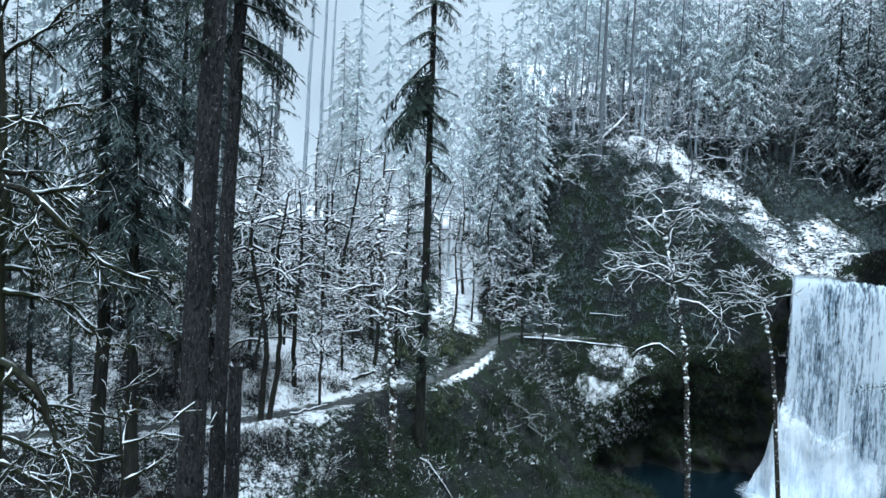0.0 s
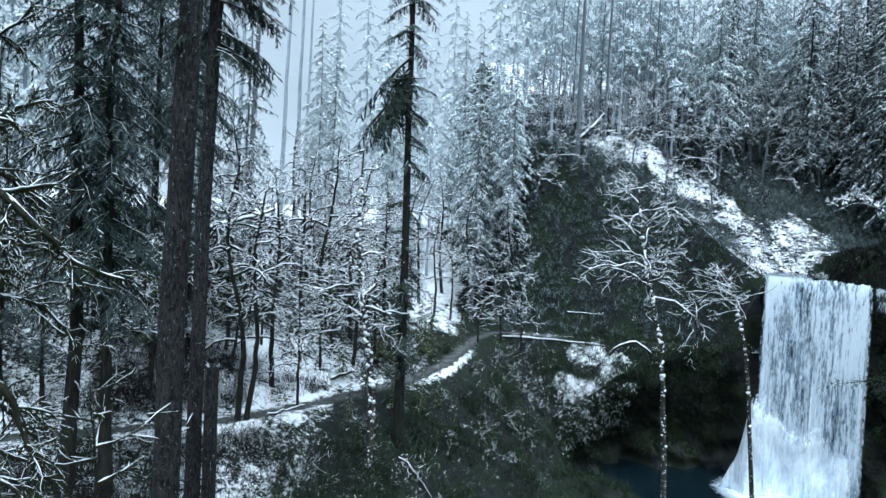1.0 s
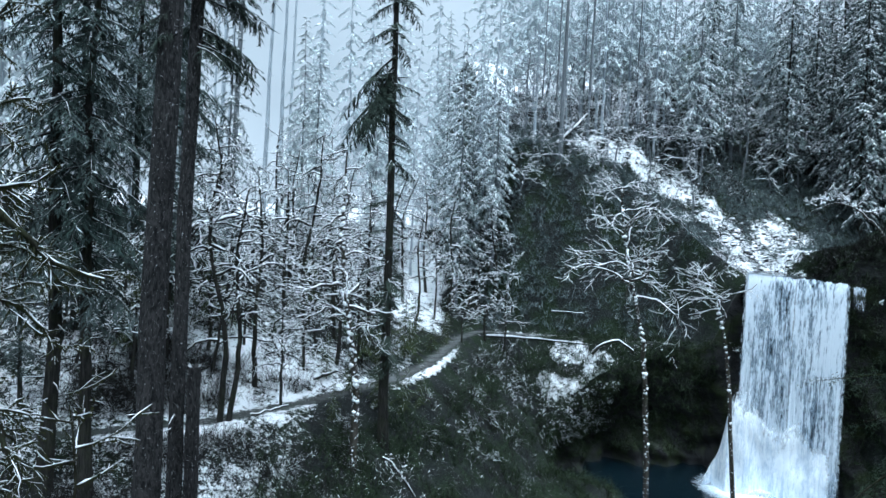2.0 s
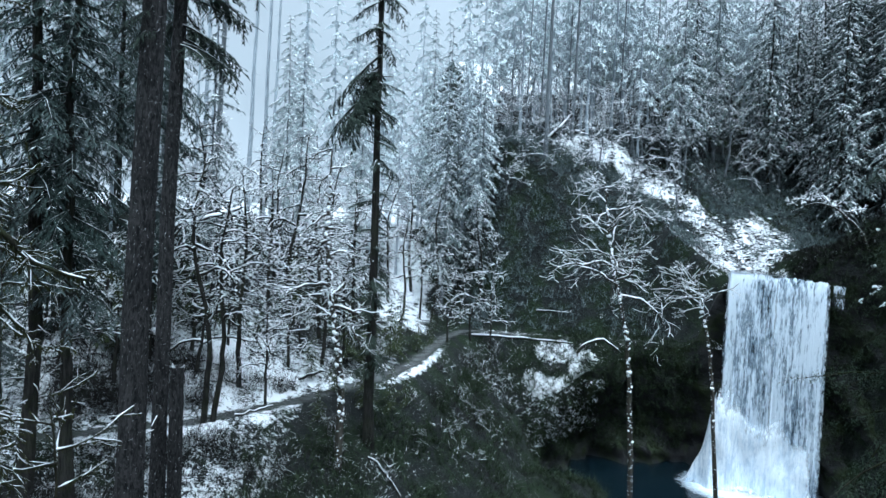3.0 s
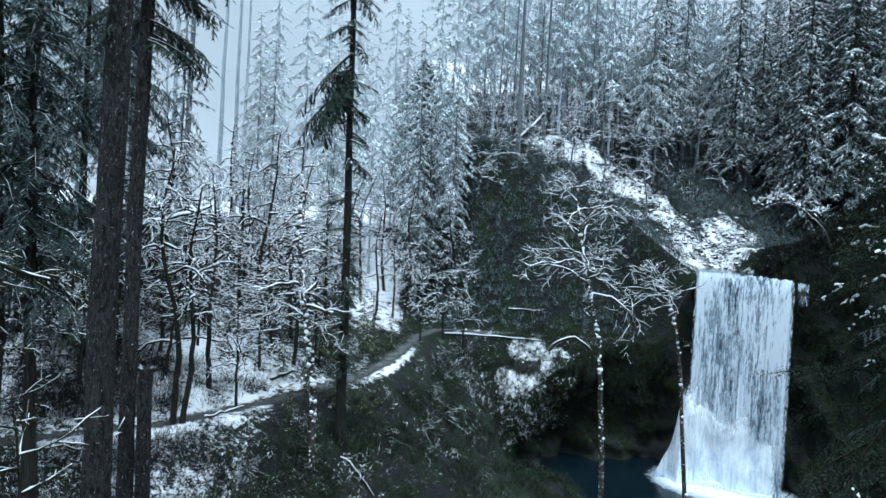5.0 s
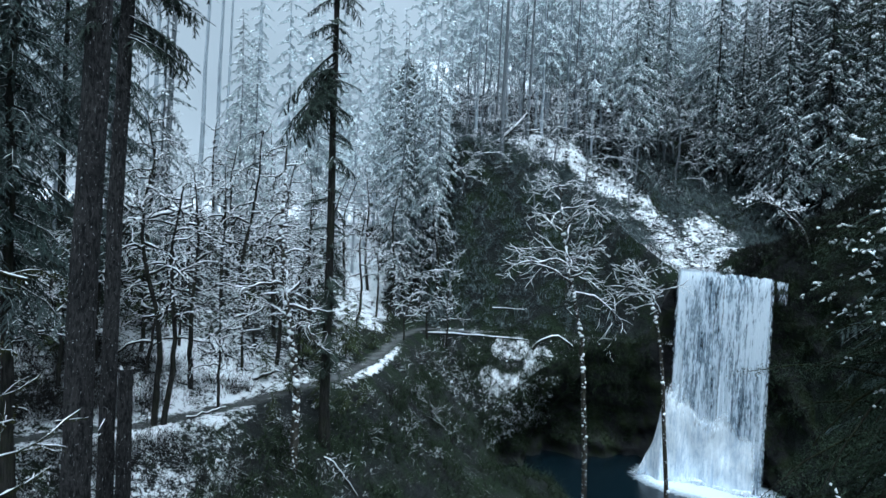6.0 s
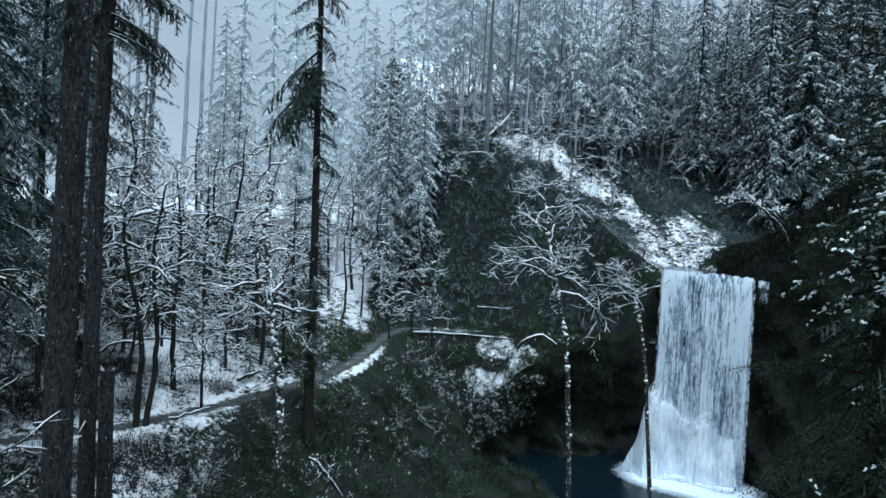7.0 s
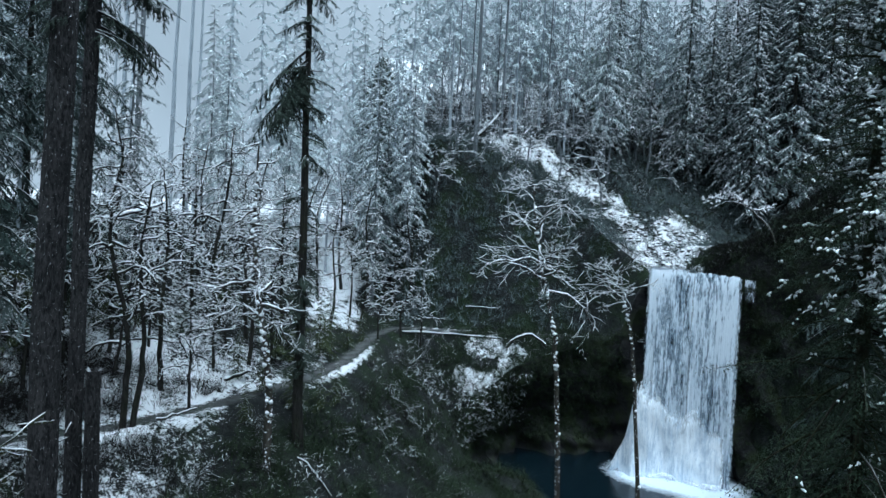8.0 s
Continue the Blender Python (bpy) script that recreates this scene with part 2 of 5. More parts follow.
def part(name, geo, material, parent=None, label="", smooth=False):
    """One mesh object, under a thing or a part."""
    me = geo.mesh(name, smooth) if isinstance(geo, Geo) else geo
    me.materials.append(material)
    ob = new(name, me)
    ob.parent = parent
    if label:
        ob["label"] = label
    return ob


def base(name, at, label, category, group=""):
    ob = new(name)
    ob.location = at
    ob.empty_display_size = 0.3
    return tagged(ob, label, category, group)


def smooth(x, a, b):
    t = np.clip((np.asarray(x, float) - a) / (b - a), 0, 1)
    return t * t * (3 - 2 * t)


def fbm(x, y, scale, seed=0.0, octaves=4):
    """Cheap rolling unevenness from turned sine waves."""
    z, amp = 0.0, 1.0
    for k in range(octaves):
        a = 1.3 + 2.4 * k + seed
        f = scale * 1.9 ** k
        u, w = x * np.cos(a) + y * np.sin(a), y * np.cos(a) - x * np.sin(a)
        z = z + amp * np.sin(u * f + 1.7 * np.sin(w * f * 0.7 + a)) * np.cos(w * f * 0.8 + 2 * a)
        amp *= 0.5
    return z


def along(line, x, y):
    """Distance to a line in plan, left of its direction positive, and how far along it."""
    best = np.full(np.shape(x), 1e9)
    sign, run, gone = np.ones(np.shape(x)), np.zeros(np.shape(x)), 0.0
    for (ax, ay), (bx, by) in zip(line, line[1:]):
        ex, ey = bx - ax, by - ay
        n = math.hypot(ex, ey)
        t = np.clip(((x - ax) * ex + (y - ay) * ey) / n ** 2, 0, 1)
        d = np.hypot(x - ax - t * ex, y - ay - t * ey)
        near = d < best
        side = np.where(ex * (y - ay) - ey * (x - ax) >= 0, 1.0, -1.0)
        best, sign, run = np.where(near, d, best), np.where(near, side, sign), np.where(near, gone + t * n, run)
        gone += n
    return best * sign, run


# ---- the lie of the land ----
POOL_Z, PATH_Z, RIDGE = 0.3, 12.4, 0.72
TRAIL = [(-90, 0), (-30, 25), (-15.2, 30.9), (-9.75, 33.2), (-5.6, 37.3), (-0.5, 43.9), (2, 49.5), (5.5, 62.5), (7.6, 66.8), (9.0, 67.3),
         (12.75, 66.1), (19, 64.2), (25, 63.8), (28.5, 62.6), (31.0, 60.4), (34.2, 57.8), (36.8, 55.5), (39.8, 52), (42.2, 46), (42.5, 30), (42.5, 5)]
STREAM = [(34.2, 50), (34.4, 58), (37.5, 62.5), (46, 64), (70, 60), (130, 40), (400, 0)]
RIM = [(12, 57.5), (15, 59.3), (19, 60.6), (23, 61.8), (27.5, 62.8), (31.2, 60.9), (34.4, 58.3), (37.0, 56.0), (40, 52.5), (42.5, 46), (43, 30), (43, 10)]


BROW = [(20.5, 79.4), (23, 80.4), (26, 80.2), (29.3, 78.4), (32.7, 76.2), (34.8, 72.6), (35.7, 68.4), (35.2, 65)]
VERGE = [(15.6, 63.0), (17.5, 62.3), (19.6, 61.6)]
GLADE = [(1.6, 63), (1.9, 69), (2.4, 84)]
SPILL = [(13.8, 61.0), (15.6, 60.4), (17.6, 60.2)]
SPUR = [(8, 44), (12, 47), (15.2, 49), (17.6, 50.5), (19.8, 52)]
PATCH = [(36.6, 64.6), (39.6, 68.4), (43.0, 72.6)]


def shelf(x, y):
    """The land as it would lie without the plunge into the pool."""
    x, y = np.asarray(x, float), np.asarray(y, float)
    s, _ = along(TRAIL, x, y)
    q, _ = along(STREAM, x, y)
    r = np.hypot(x, y)
    cliff = smooth(x, 7.5, 12.5) * smooth(y, 45, 56)
    up = np.maximum(s - 0.9, 0)
    gentle = PATH_Z + 0.46 * np.minimum(up, 22) + 0.06 * np.clip(up - 22, 0, 100)
    crown = 33.5 - 3.0 * smooth(x, 14, 8)
    bank = 19.2 + np.where(q > 0, RIDGE, 0.95) * np.maximum(np.abs(q) - 3.0 + 0.7 * smooth(x, 32, 36), 0)
    crest = np.where((q > 0) & (r < 140), np.minimum(crown, bank), crown)
    t = PATH_Z + (2.3 + 9 * smooth(x, 27, 31)) * up
    bench = np.maximum(crest - 3.2 * smooth(x, 13, 18), PATH_Z)
    dome = np.minimum(np.where(t < bench, t, bench + 0.34 * (t - bench)), crest) + 0.40 * np.maximum(r - 82, 0)
    right = np.minimum(bank, 34 + 0.35 * np.maximum(r - 60, 0))
    hill = np.where(q > 0, dome, right)
    above = gentle * (1 - cliff) + hill * cliff
    fall_k = 0.60 + 0.30 * smooth(x, -3, 9) + 0.2 * smooth(x, 11, 14)
    below = PATH_Z - fall_k * np.maximum(-s - 0.9, 0)
    z = np.where(s >= 0, above, below)
    wall = smooth(x, 36.5, 40) * smooth(y, 20, 34)
    z = z * (1 - wall) + np.maximum(right, 22) * wall
    z = z + 0.7 * smooth(np.abs(along(BROW, x, y)[0]), 2.4, 0.2) * smooth(np.abs(s), 2, 5)
    near = 20.8 - 0.60 * np.maximum(r - 2.0, 0) * smooth(y, -4, 3) + 0.35 * np.maximum(-y - 2, 0)
    z = np.maximum(z, near)
    z = z + 0.16 * fbm(x, y, 0.55) * smooth(np.abs(s), 0.9, 3) + 0.8 * fbm(x, y, 0.06, 2.0) * smooth(r, 70, 130)
    return np.minimum(z, 60 + 0.02 * r)


def ground(x, y):
    """The height of the ground sheet."""
    x, y = np.asarray(x, float), np.asarray(y, float)
    z = np.maximum(shelf(x, y), -1.0)
    g, run = along(RIM, x, y)
    inset = 4.2 * smooth(x, 12, 17) * smooth(x, 35, 32) + 0.6
    hole = smooth(-g, -inset - 0.2, -inset + 0.5) * smooth(x, 12.0, 14.5) * smooth(y, 8, 26)
    open_water = smooth(np.hypot((x - 29) / 12.0, (y - 54) / 10.5), 1.05, 0.85)
    low = -1.2 + 8.5 * smooth(np.hypot(x, y), 47, 26) * smooth(x, 46, 30)
    z = z * (1 - hole) + np.minimum(z, low) * hole
    z = z * (1 - open_water) + np.minimum(z, -1.0) * open_water
    d, gone = along(SPUR, x, y)
    spur = np.interp(gone, (0, 5, 8.8, 11.6, 14.3), (5.4, 5.1, 3.6, 1.9, 0.1)) - 0.5 * np.maximum(np.abs(d) - 1.0, 0) + 0.25 * fbm(x, y, 0.7, 5.0)
    return np.maximum(z, spur)


def gz(x, y):
    """The height of whatever one stands on: the ground sheet, or the brow over the undercut."""
    x, y = np.array([x]), np.array([y])
    g, _ = along(RIM, x, y)
    return float((shelf if 0 < g[0] < 5.2 and 12 < x[0] < 44 else ground)(x, y)[0])


def settle(me, X, Y, Z, slope):
    """Snow lies on the open slope and the trail's verge, thin under the crowns and on what is steep; the trail is trodden."""
    s, run = along(TRAIL, X, Y)
    q, _ = along(STREAM, X, Y)
    r = np.hypot(X, Y)
    cover = (0.475 + 0.05 * smooth(X, -2, -5) * smooth(X, -12, -9) - 0.12 * smooth(Y, 41, 48) * smooth(X, 1, -2) - 0.20 * smooth(Y, 44, 50) * smooth(X, 0, 2) * smooth(X, 10, 9)) * smooth(s, -0.5, 0.8) + (0.20 + 0.25 * smooth(X, -3, -6) - 0.02 * smooth(X, -9, -13)) * smooth(s, -15.0, -5) * smooth(s, 0.4, -0.6) * smooth(X, 2, -6)
    cover = cover - 0.02 * smooth(X, -10, -14) - 0.75 * smooth(slope, 0.9, 1.7) + (0.2 + 0.18 * smooth(X, 12, 16)) * smooth(X, 40, 34) * smooth(r, 80, 95) * smooth(q, 0, 6)
    cover = cover - 0.30 * smooth(X, 10, 14) * smooth(s, 4, 8) - 0.45 * smooth(-q, 2, 6) * smooth(Y, 100, 80)
    for line, wide, much in ((BROW, 4.0, 0.49), (PATCH, 4.8, 0.48), (VERGE, 1.9, 0.49), (SPILL, 1.6, 0.53), (GLADE, 3.4, 0.56)):
        on = smooth(np.abs(along(line, X, Y)[0]) + 0.18 * wide * fbm(X, Y, 0.8, 3.0), wide, wide * 0.4)
        cover = cover + on * (much - 0.07 * fbm(X, Y, 1.3, 1.0) - cover)
    cover = np.clip(cover + (0.06 + 0.46 * smooth(X, -3, 1) * smooth(X, 8, 4) - 0.06 * fbm(X, Y, 0.9, 5.0)) * smooth(np.abs(s + 0.95), 0.7, 0.25), -0.6, 1)
    track = smooth(np.abs(s), 0.62, 0.4) * (0.9 - 0.45 * smooth(X, -2, -5)) * smooth(X, 27, 25)
    for name, a in (("cover", cover), ("track", track)):
        me.attributes.new(name, "FLOAT", "POINT").data.foreach_set("value", np.ravel(a).astype(np.float32))


def build_ground():
    def steps(lo, hi, fine, far):
        core = np.arange(lo, hi + fine / 2, fine)
        k = np.cumsum(fine * 1.22 ** np.arange(1, 34))
        k = k[k < far]
        return np.concatenate([lo - k[::-1], core, hi + k])
    xs, ys = steps(-45, 60, 0.5, 2200), steps(4, 105, 0.5, 2200)
    X, Y = np.meshgrid(xs, ys)
    Z = ground(X, Y)
    nx, ny = len(xs), len(ys)
    i, j = np.meshgrid(np.arange(ny - 1), np.arange(nx - 1), indexing="ij")
    g = Geo()
    g.add(np.stack([X, Y, Z], -1), np.stack([i * nx + j, i * nx + j + 1, (i + 1) * nx + j + 1, (i + 1) * nx + j], -1))
    me = g.mesh("ground", True)
    gy, gx = np.gradient(Z, ys, xs)
    settle(me, X, Y, Z, np.hypot(gx, gy))
    tagged(part("ground", me, M_GROUND), "snow-patched forest floor of dark litter and moss", "ground", kind="structure")


def resample(line, step):
    pts = np.array(line, float)
    seg = np.linalg.norm(np.diff(pts, axis=0), axis=1)
    u = np.concatenate([[0], np.cumsum(seg)])
    t = np.arange(0, u[-1], step)
    out = np.stack([np.interp(t, u, pts[:, k]) for k in range(pts.shape[1])], -1)
    for _ in range(6):
        out[1:-1] = (out[:-2] + 2 * out[1:-1] + out[2:]) / 4
    return out


def build_cliff():
    """The rock bowl round the pool: a brow, an undercut and a foot, wrapped over onto the land behind."""
    rim = resample(RIM, 0.4)
    tan = np.gradient(rim, axis=0)
    tan /= np.linalg.norm(tan, axis=1)[:, None]
    inward = np.stack([-tan[:, 1], tan[:, 0]], -1)
    n = len(rim)
    fade = smooth(rim[:, 0], 12.0, 15.0)
    cave = smooth(rim[:, 0], 13, 16) * smooth(rim[:, 0], 31.5, 29.5) + 0.35 * smooth(rim[:, 0], 30, 32)
    brow = 0.15 + 0.10 * np.sin(rim[:, 0] * 0.9 + 1.0) + 0.06 * np.sin(rim[:, 0] * 2.3) + 0.04 * np.sin(rim[:, 0] * 5.1 + 2)
    rows = []
    wrap = (5.6, 5.1, 4.6, 4.1, 3.6, 3.1, 2.6, 2.1, 1.6, 1.1, 0.6)
    for k in wrap:
        p = rim + inward * k
        rows.append(np.column_stack([p, shelf(p[:, 0], p[:, 1]) + 0.05 - (1 - fade) * 0.6]))
    top = shelf(rim[:, 0] + inward[:, 0] * 0.5, rim[:, 1] + inward[:, 1] * 0.5)
    top = np.where(np.abs(rim[:, 0] - 34.2) < 3.3, 19.2, top)
    top = np.minimum(top, 34)
    for _ in range(10):
        top[1:-1] = (top[:-2] + 2 * top[1:-1] + top[2:]) / 4
    m = 34
    for i in range(m + 1):
        v = i / m
        z = top * (1 - v) - 1.2 * v - 0.25 * (i == 0)
        deep = cave * (2.6 + 1.2 * np.sin(rim[:, 0] * 0.55 + 2.2)) * np.sin(np.pi * np.clip((v - brow) / 0.95, 0, 1)) ** 0.8
        ragged = 0.75 * fbm(rim[:, 0] * 2 + z * 1.3, rim[:, 1] * 2 - z, 0.55, 1.0) + 0.18 * np.sin(z * 2.7 + 1.5 * np.sin(rim[:, 0] * 0.7)) + 0.2 * fbm(rim[:, 0], z, 2.1, 4.0)
        p = rim + inward * (deep + ragged * (0.3 + v))[:, None]
        rows.append(np.column_stack([p, z - (1 - fade) * 2.5]))
    V = np.stack(rows)
    i, j = np.meshgrid(np.arange(len(rows) - 1), np.arange(n - 1), indexing="ij")
    g = Geo()
    g.add(V, np.stack([i * n + j, (i + 1) * n + j, (i + 1) * n + j + 1, i * n + j + 1], -1))
    me = g.mesh("cliff", True)
    me.materials.append(M_ROCK)
    X, Y = V[..., 0], V[..., 1]
    settle(me, X, Y, V[..., 2], np.hypot(shelf(X + 0.4, Y) - shelf(X - 0.4, Y), shelf(X, Y + 0.4) - shelf(X, Y - 0.4)) / 0.8)
    me.polygons.foreach_set("material_index", (i < len(wrap)).ravel().astype(np.int32))
    tagged(part("cliff", me, M_GROUND), "dark wet basalt cliff undercut round the pool", "cliff", kind="structure")


def build_pool():
    n, m = 96, 26
    a = np.arange(n) * 2 * np.pi / n
    g = Geo()
    rad = np.linspace(0.0005, 1, m)
    A, Rr = np.meshgrid(a, rad)
    X, Y = 29 + 19 * Rr * np.cos(A), 54 + 16 * Rr * np.sin(A)
    i, j = np.meshgrid(np.arange(m - 1), np.arange(n), indexing="ij")
    k = (j + 1) % n
    g.add(np.stack([X, Y, np.full(X.shape, POOL_Z)], -1), np.stack([i * n + j, (i + 1) * n + j, (i + 1) * n + k, i * n + k], -1))
    me = g.mesh("water", True)
    d, _ = along([(31.8, 57.3), (35.0, 54.2)], X, Y)
    foam = smooth(np.abs(d), 7.5, 0.0)
    me.attributes.new("foam", "FLOAT", "POINT").data.foreach_set("value", foam.ravel().astype(np.float32))
    tagged(part("water", me, M_POOL), "dark still plunge pool with foam below the falls", "water", kind="structure")


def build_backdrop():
    """Glowing backdrop in place of the mist that closes the valley, far behind the last trees."""
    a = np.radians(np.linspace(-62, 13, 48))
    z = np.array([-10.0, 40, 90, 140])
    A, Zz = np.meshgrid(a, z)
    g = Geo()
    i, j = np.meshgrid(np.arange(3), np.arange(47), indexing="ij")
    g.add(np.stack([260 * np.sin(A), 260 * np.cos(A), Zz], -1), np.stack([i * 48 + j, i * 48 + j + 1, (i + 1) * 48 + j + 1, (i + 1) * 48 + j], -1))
    tagged(part("backdrop", g, M_MIST, smooth=True), "glowing backdrop for pale winter mist closing the valley", "mist", kind="structure")


build_ground()
build_backdrop()
build_cliff()
build_pool()


# ---- the falls ----
LIP_A, LIP_B = np.array([31.7, 59.3, 19.95]), np.array([37.6, 53.7, 19.45])


def water_sheet(u0, u1, nu, nv, drop, out, wobble, seed, z_top=0.0, flare=0.0):
    """A sheet of falling water between two places along the lip; out: how far it leaps from the rock."""
    rng = np.random.default_rng(seed)
    u, v = np.linspace(u0, u1, nu), np.linspace(0, 1, nv)
    U, V = np.meshgrid(u, v)
    lip = LIP_A + (LIP_B - LIP_A) * U[..., None]
    face = np.array([-0.69, -0.72, 0.0])
    strand = np.interp(u, np.linspace(u0, u1, 60), rng.uniform(-1, 1, 60))[None]
    fine = np.interp(u, np.linspace(u0, u1, 220), rng.uniform(-1, 1, 220))[None]
    leap = out * np.sqrt(V) + wobble * (strand * V * 1.2 + fine * 0.5 * V ** 0.5) + flare * V ** 3
    p = lip + face * leap[..., None]
    brink = 0.14 * np.interp(u, np.linspace(u0, u1, 40), rng.uniform(-1, 1, 40))[None]
    p[..., 2] += z_top + brink - drop * V
    i, j = np.meshgrid(np.arange(nv - 1), np.arange(nu - 1), indexing="ij")
    return p, np.stack([i * nu + j, i * nu + j + 1, (i + 1) * nu + j + 1, (i + 1) * nu + j], -1)


def build_falls():
    falls = base("waterfall", (34.4, 56.8, POOL_Z), "white waterfall dropping in one broad curtain to a pool", "waterfall")
    inv = Matrix.Translation(-Vector(falls.location))

    def piece(name, sheets, material, label=""):
        g = Geo()
        for v, f in sheets:
            g.add(v, f)
        me = g.mesh(name, True)
        fade = [np.ones(v.shape[:2]) * np.minimum(1.0 if v.shape[1] > 30 else np.linspace(0.46, 0.0, v.shape[0])[:, None], 0.3 + 8 * np.minimum(c, 1 - c)) for v, f in sheets for c in [np.linspace(0, 1, v.shape[1])[None]]]
        me.attributes.new("fade", "FLOAT", "POINT").data.foreach_set("value", np.concatenate([a.ravel() for a in fade]).astype(np.float32))
        part(name, me, material, falls, label).matrix_parent_inverse = inv
    piece("curtain", [water_sheet(0.0, 1.04, 180, 40, 19.6, 0.9, 0.07, 1)], M_WATER)
    piece("front_curtain", [water_sheet(0.02, 0.45, 90, 40, 19.6, 1.2, 0.12, 2), water_sheet(0.52, 1.02, 90, 40, 19.3, 1.15, 0.12, 3)], M_WATER)
    piece("side_thread", [water_sheet(1.06, 1.17, 24, 20, 3.2, 0.3, 0.10, 4, -0.15)], M_WATER, "thin thread of water beside the main curtain")
    # the ledge two thirds down throws the water outward
    nu, nv = 150, 34
    u, v = np.linspace(-0.34, 1.0, nu), np.linspace(0, 1, nv)
    U, V = np.meshgrid(u, v)
    top = 0.6 + 3.0 * smooth(u, -0.34, -0.1) + 5.6 * smooth(u, -0.14, 0.03) - 2.6 * smooth(u, 0.2, 0.55) + 0.5 * np.sin(u * 11 + 1) + 0.2 * np.sin(u * 31)
    out = 1.3 + (0.6 + 1.3 * smooth(u, 0.45, 0.05)) * np.sin(np.minimum(V, 0.7) * 2.2) ** 0.8 + 0.30 * fbm(U * 9, V * 3.5, 1.0, 3.0) * (0.25 + V)
    p = LIP_A * [1, 1, 0] + (LIP_B - LIP_A) * [1, 1, 0] * U[..., None] + np.array([-0.69, -0.72, 0]) * out[..., None]
    p[..., 2] = POOL_Z - 0.2 + top * (1 - V ** 1.5)
    i, j = np.meshgrid(np.arange(nv - 1), np.arange(nu - 1), indexing="ij")
    g = Geo()
    g.add(p, np.stack([i * nu + j, i * nu + j + 1, (i + 1) * nu + j + 1, (i + 1) * nu + j], -1))
    me = g.mesh("spray", True)
    fade = 1.1 * smooth(V + 0.12 * fbm(U * 12, V * 5, 1.0, 5.0), 0.0, 0.7) * smooth(U + 0.09 * fbm(U * 7, V * 8, 1.0, 1.0), -0.30, -0.10) * smooth(U, 1.0, 0.9)
    me.attributes.new("fade", "FLOAT", "POINT").data.foreach_set("value", fade.ravel().astype(np.float32))
    part("spray", me, M_SPRAY, falls, "white spray thrown from the ledge").matrix_parent_inverse = inv
    # foam heaped at the foot of the falls
    nu, nv = 120, 16
    u, v = np.linspace(-0.3, 1.02, nu), np.linspace(0, 1, nv)
    U, V = np.meshgrid(u, v)
    reach = 2.2 + 0.5 * np.sin(u * 9) + 0.3 * np.sin(u * 31 + 1)
    p = LIP_A * [1, 1, 0] + (LIP_B - LIP_A) * [1, 1, 0] * U[..., None] + np.array([-0.69, -0.72, 0]) * (1.0 + reach * V)[..., None]
    p[..., 2] = POOL_Z + 0.02 + (1.3 * (1 - V) ** 2 + 0.10 * fbm(U * 14, V * 6, 1.0, 2.0) * (1 - V)) * smooth(U, -0.18, 0.0)
    i, j = np.meshgrid(np.arange(nv - 1), np.arange(nu - 1), indexing="ij")
    g = Geo()
    g.add(p, np.stack([i * nu + j, i * nu + j + 1, (i + 1) * nu + j + 1, (i + 1) * nu + j], -1))
    me = g.mesh("foam", True)
    fade = 0.95 * smooth(V, 1.0, 0.0) * smooth(U, -0.28, 0.05) * smooth(U, 1.02, 0.90)
    me.attributes.new("fade", "FLOAT", "POINT").data.foreach_set("value", fade.ravel().astype(np.float32))
    part("foam", me, M_SPRAY, falls, "white foam churned up at the foot").matrix_parent_inverse = inv
    # the stream above the lip
    line = resample([(34.35, 56.75), (35.9, 58.4), (38.3, 61.6), (46, 64)], 1.0)
    t = np.gradient(line, axis=0)
    t /= np.linalg.norm(t, axis=1)[:, None]
    nrm = np.stack([-t[:, 1], t[:, 0]], -1)
    g = Geo()
    L = np.stack([np.column_stack([line + nrm * k, np.full(len(line), 19.78 + 0.048 * k)]) for k in (3.7, 0, -3.7)], 1)
    i, j = np.meshgrid(np.arange(len(line) - 1), np.arange(2), indexing="ij")
    g.add(L, np.stack([i * 3 + j, i * 3 + j + 1, (i + 1) * 3 + j + 1, (i + 1) * 3 + j], -1))
    tagged(part("stream", g, M_STREAM, smooth=True), "dark smooth stream running to the lip of the falls", "water", kind="structure")


# ---- trees ----
def unit(v):
    v = np.asarray(v, float)
    return v / (np.linalg.norm(v, axis=-1, keepdims=True) + 1e-9)


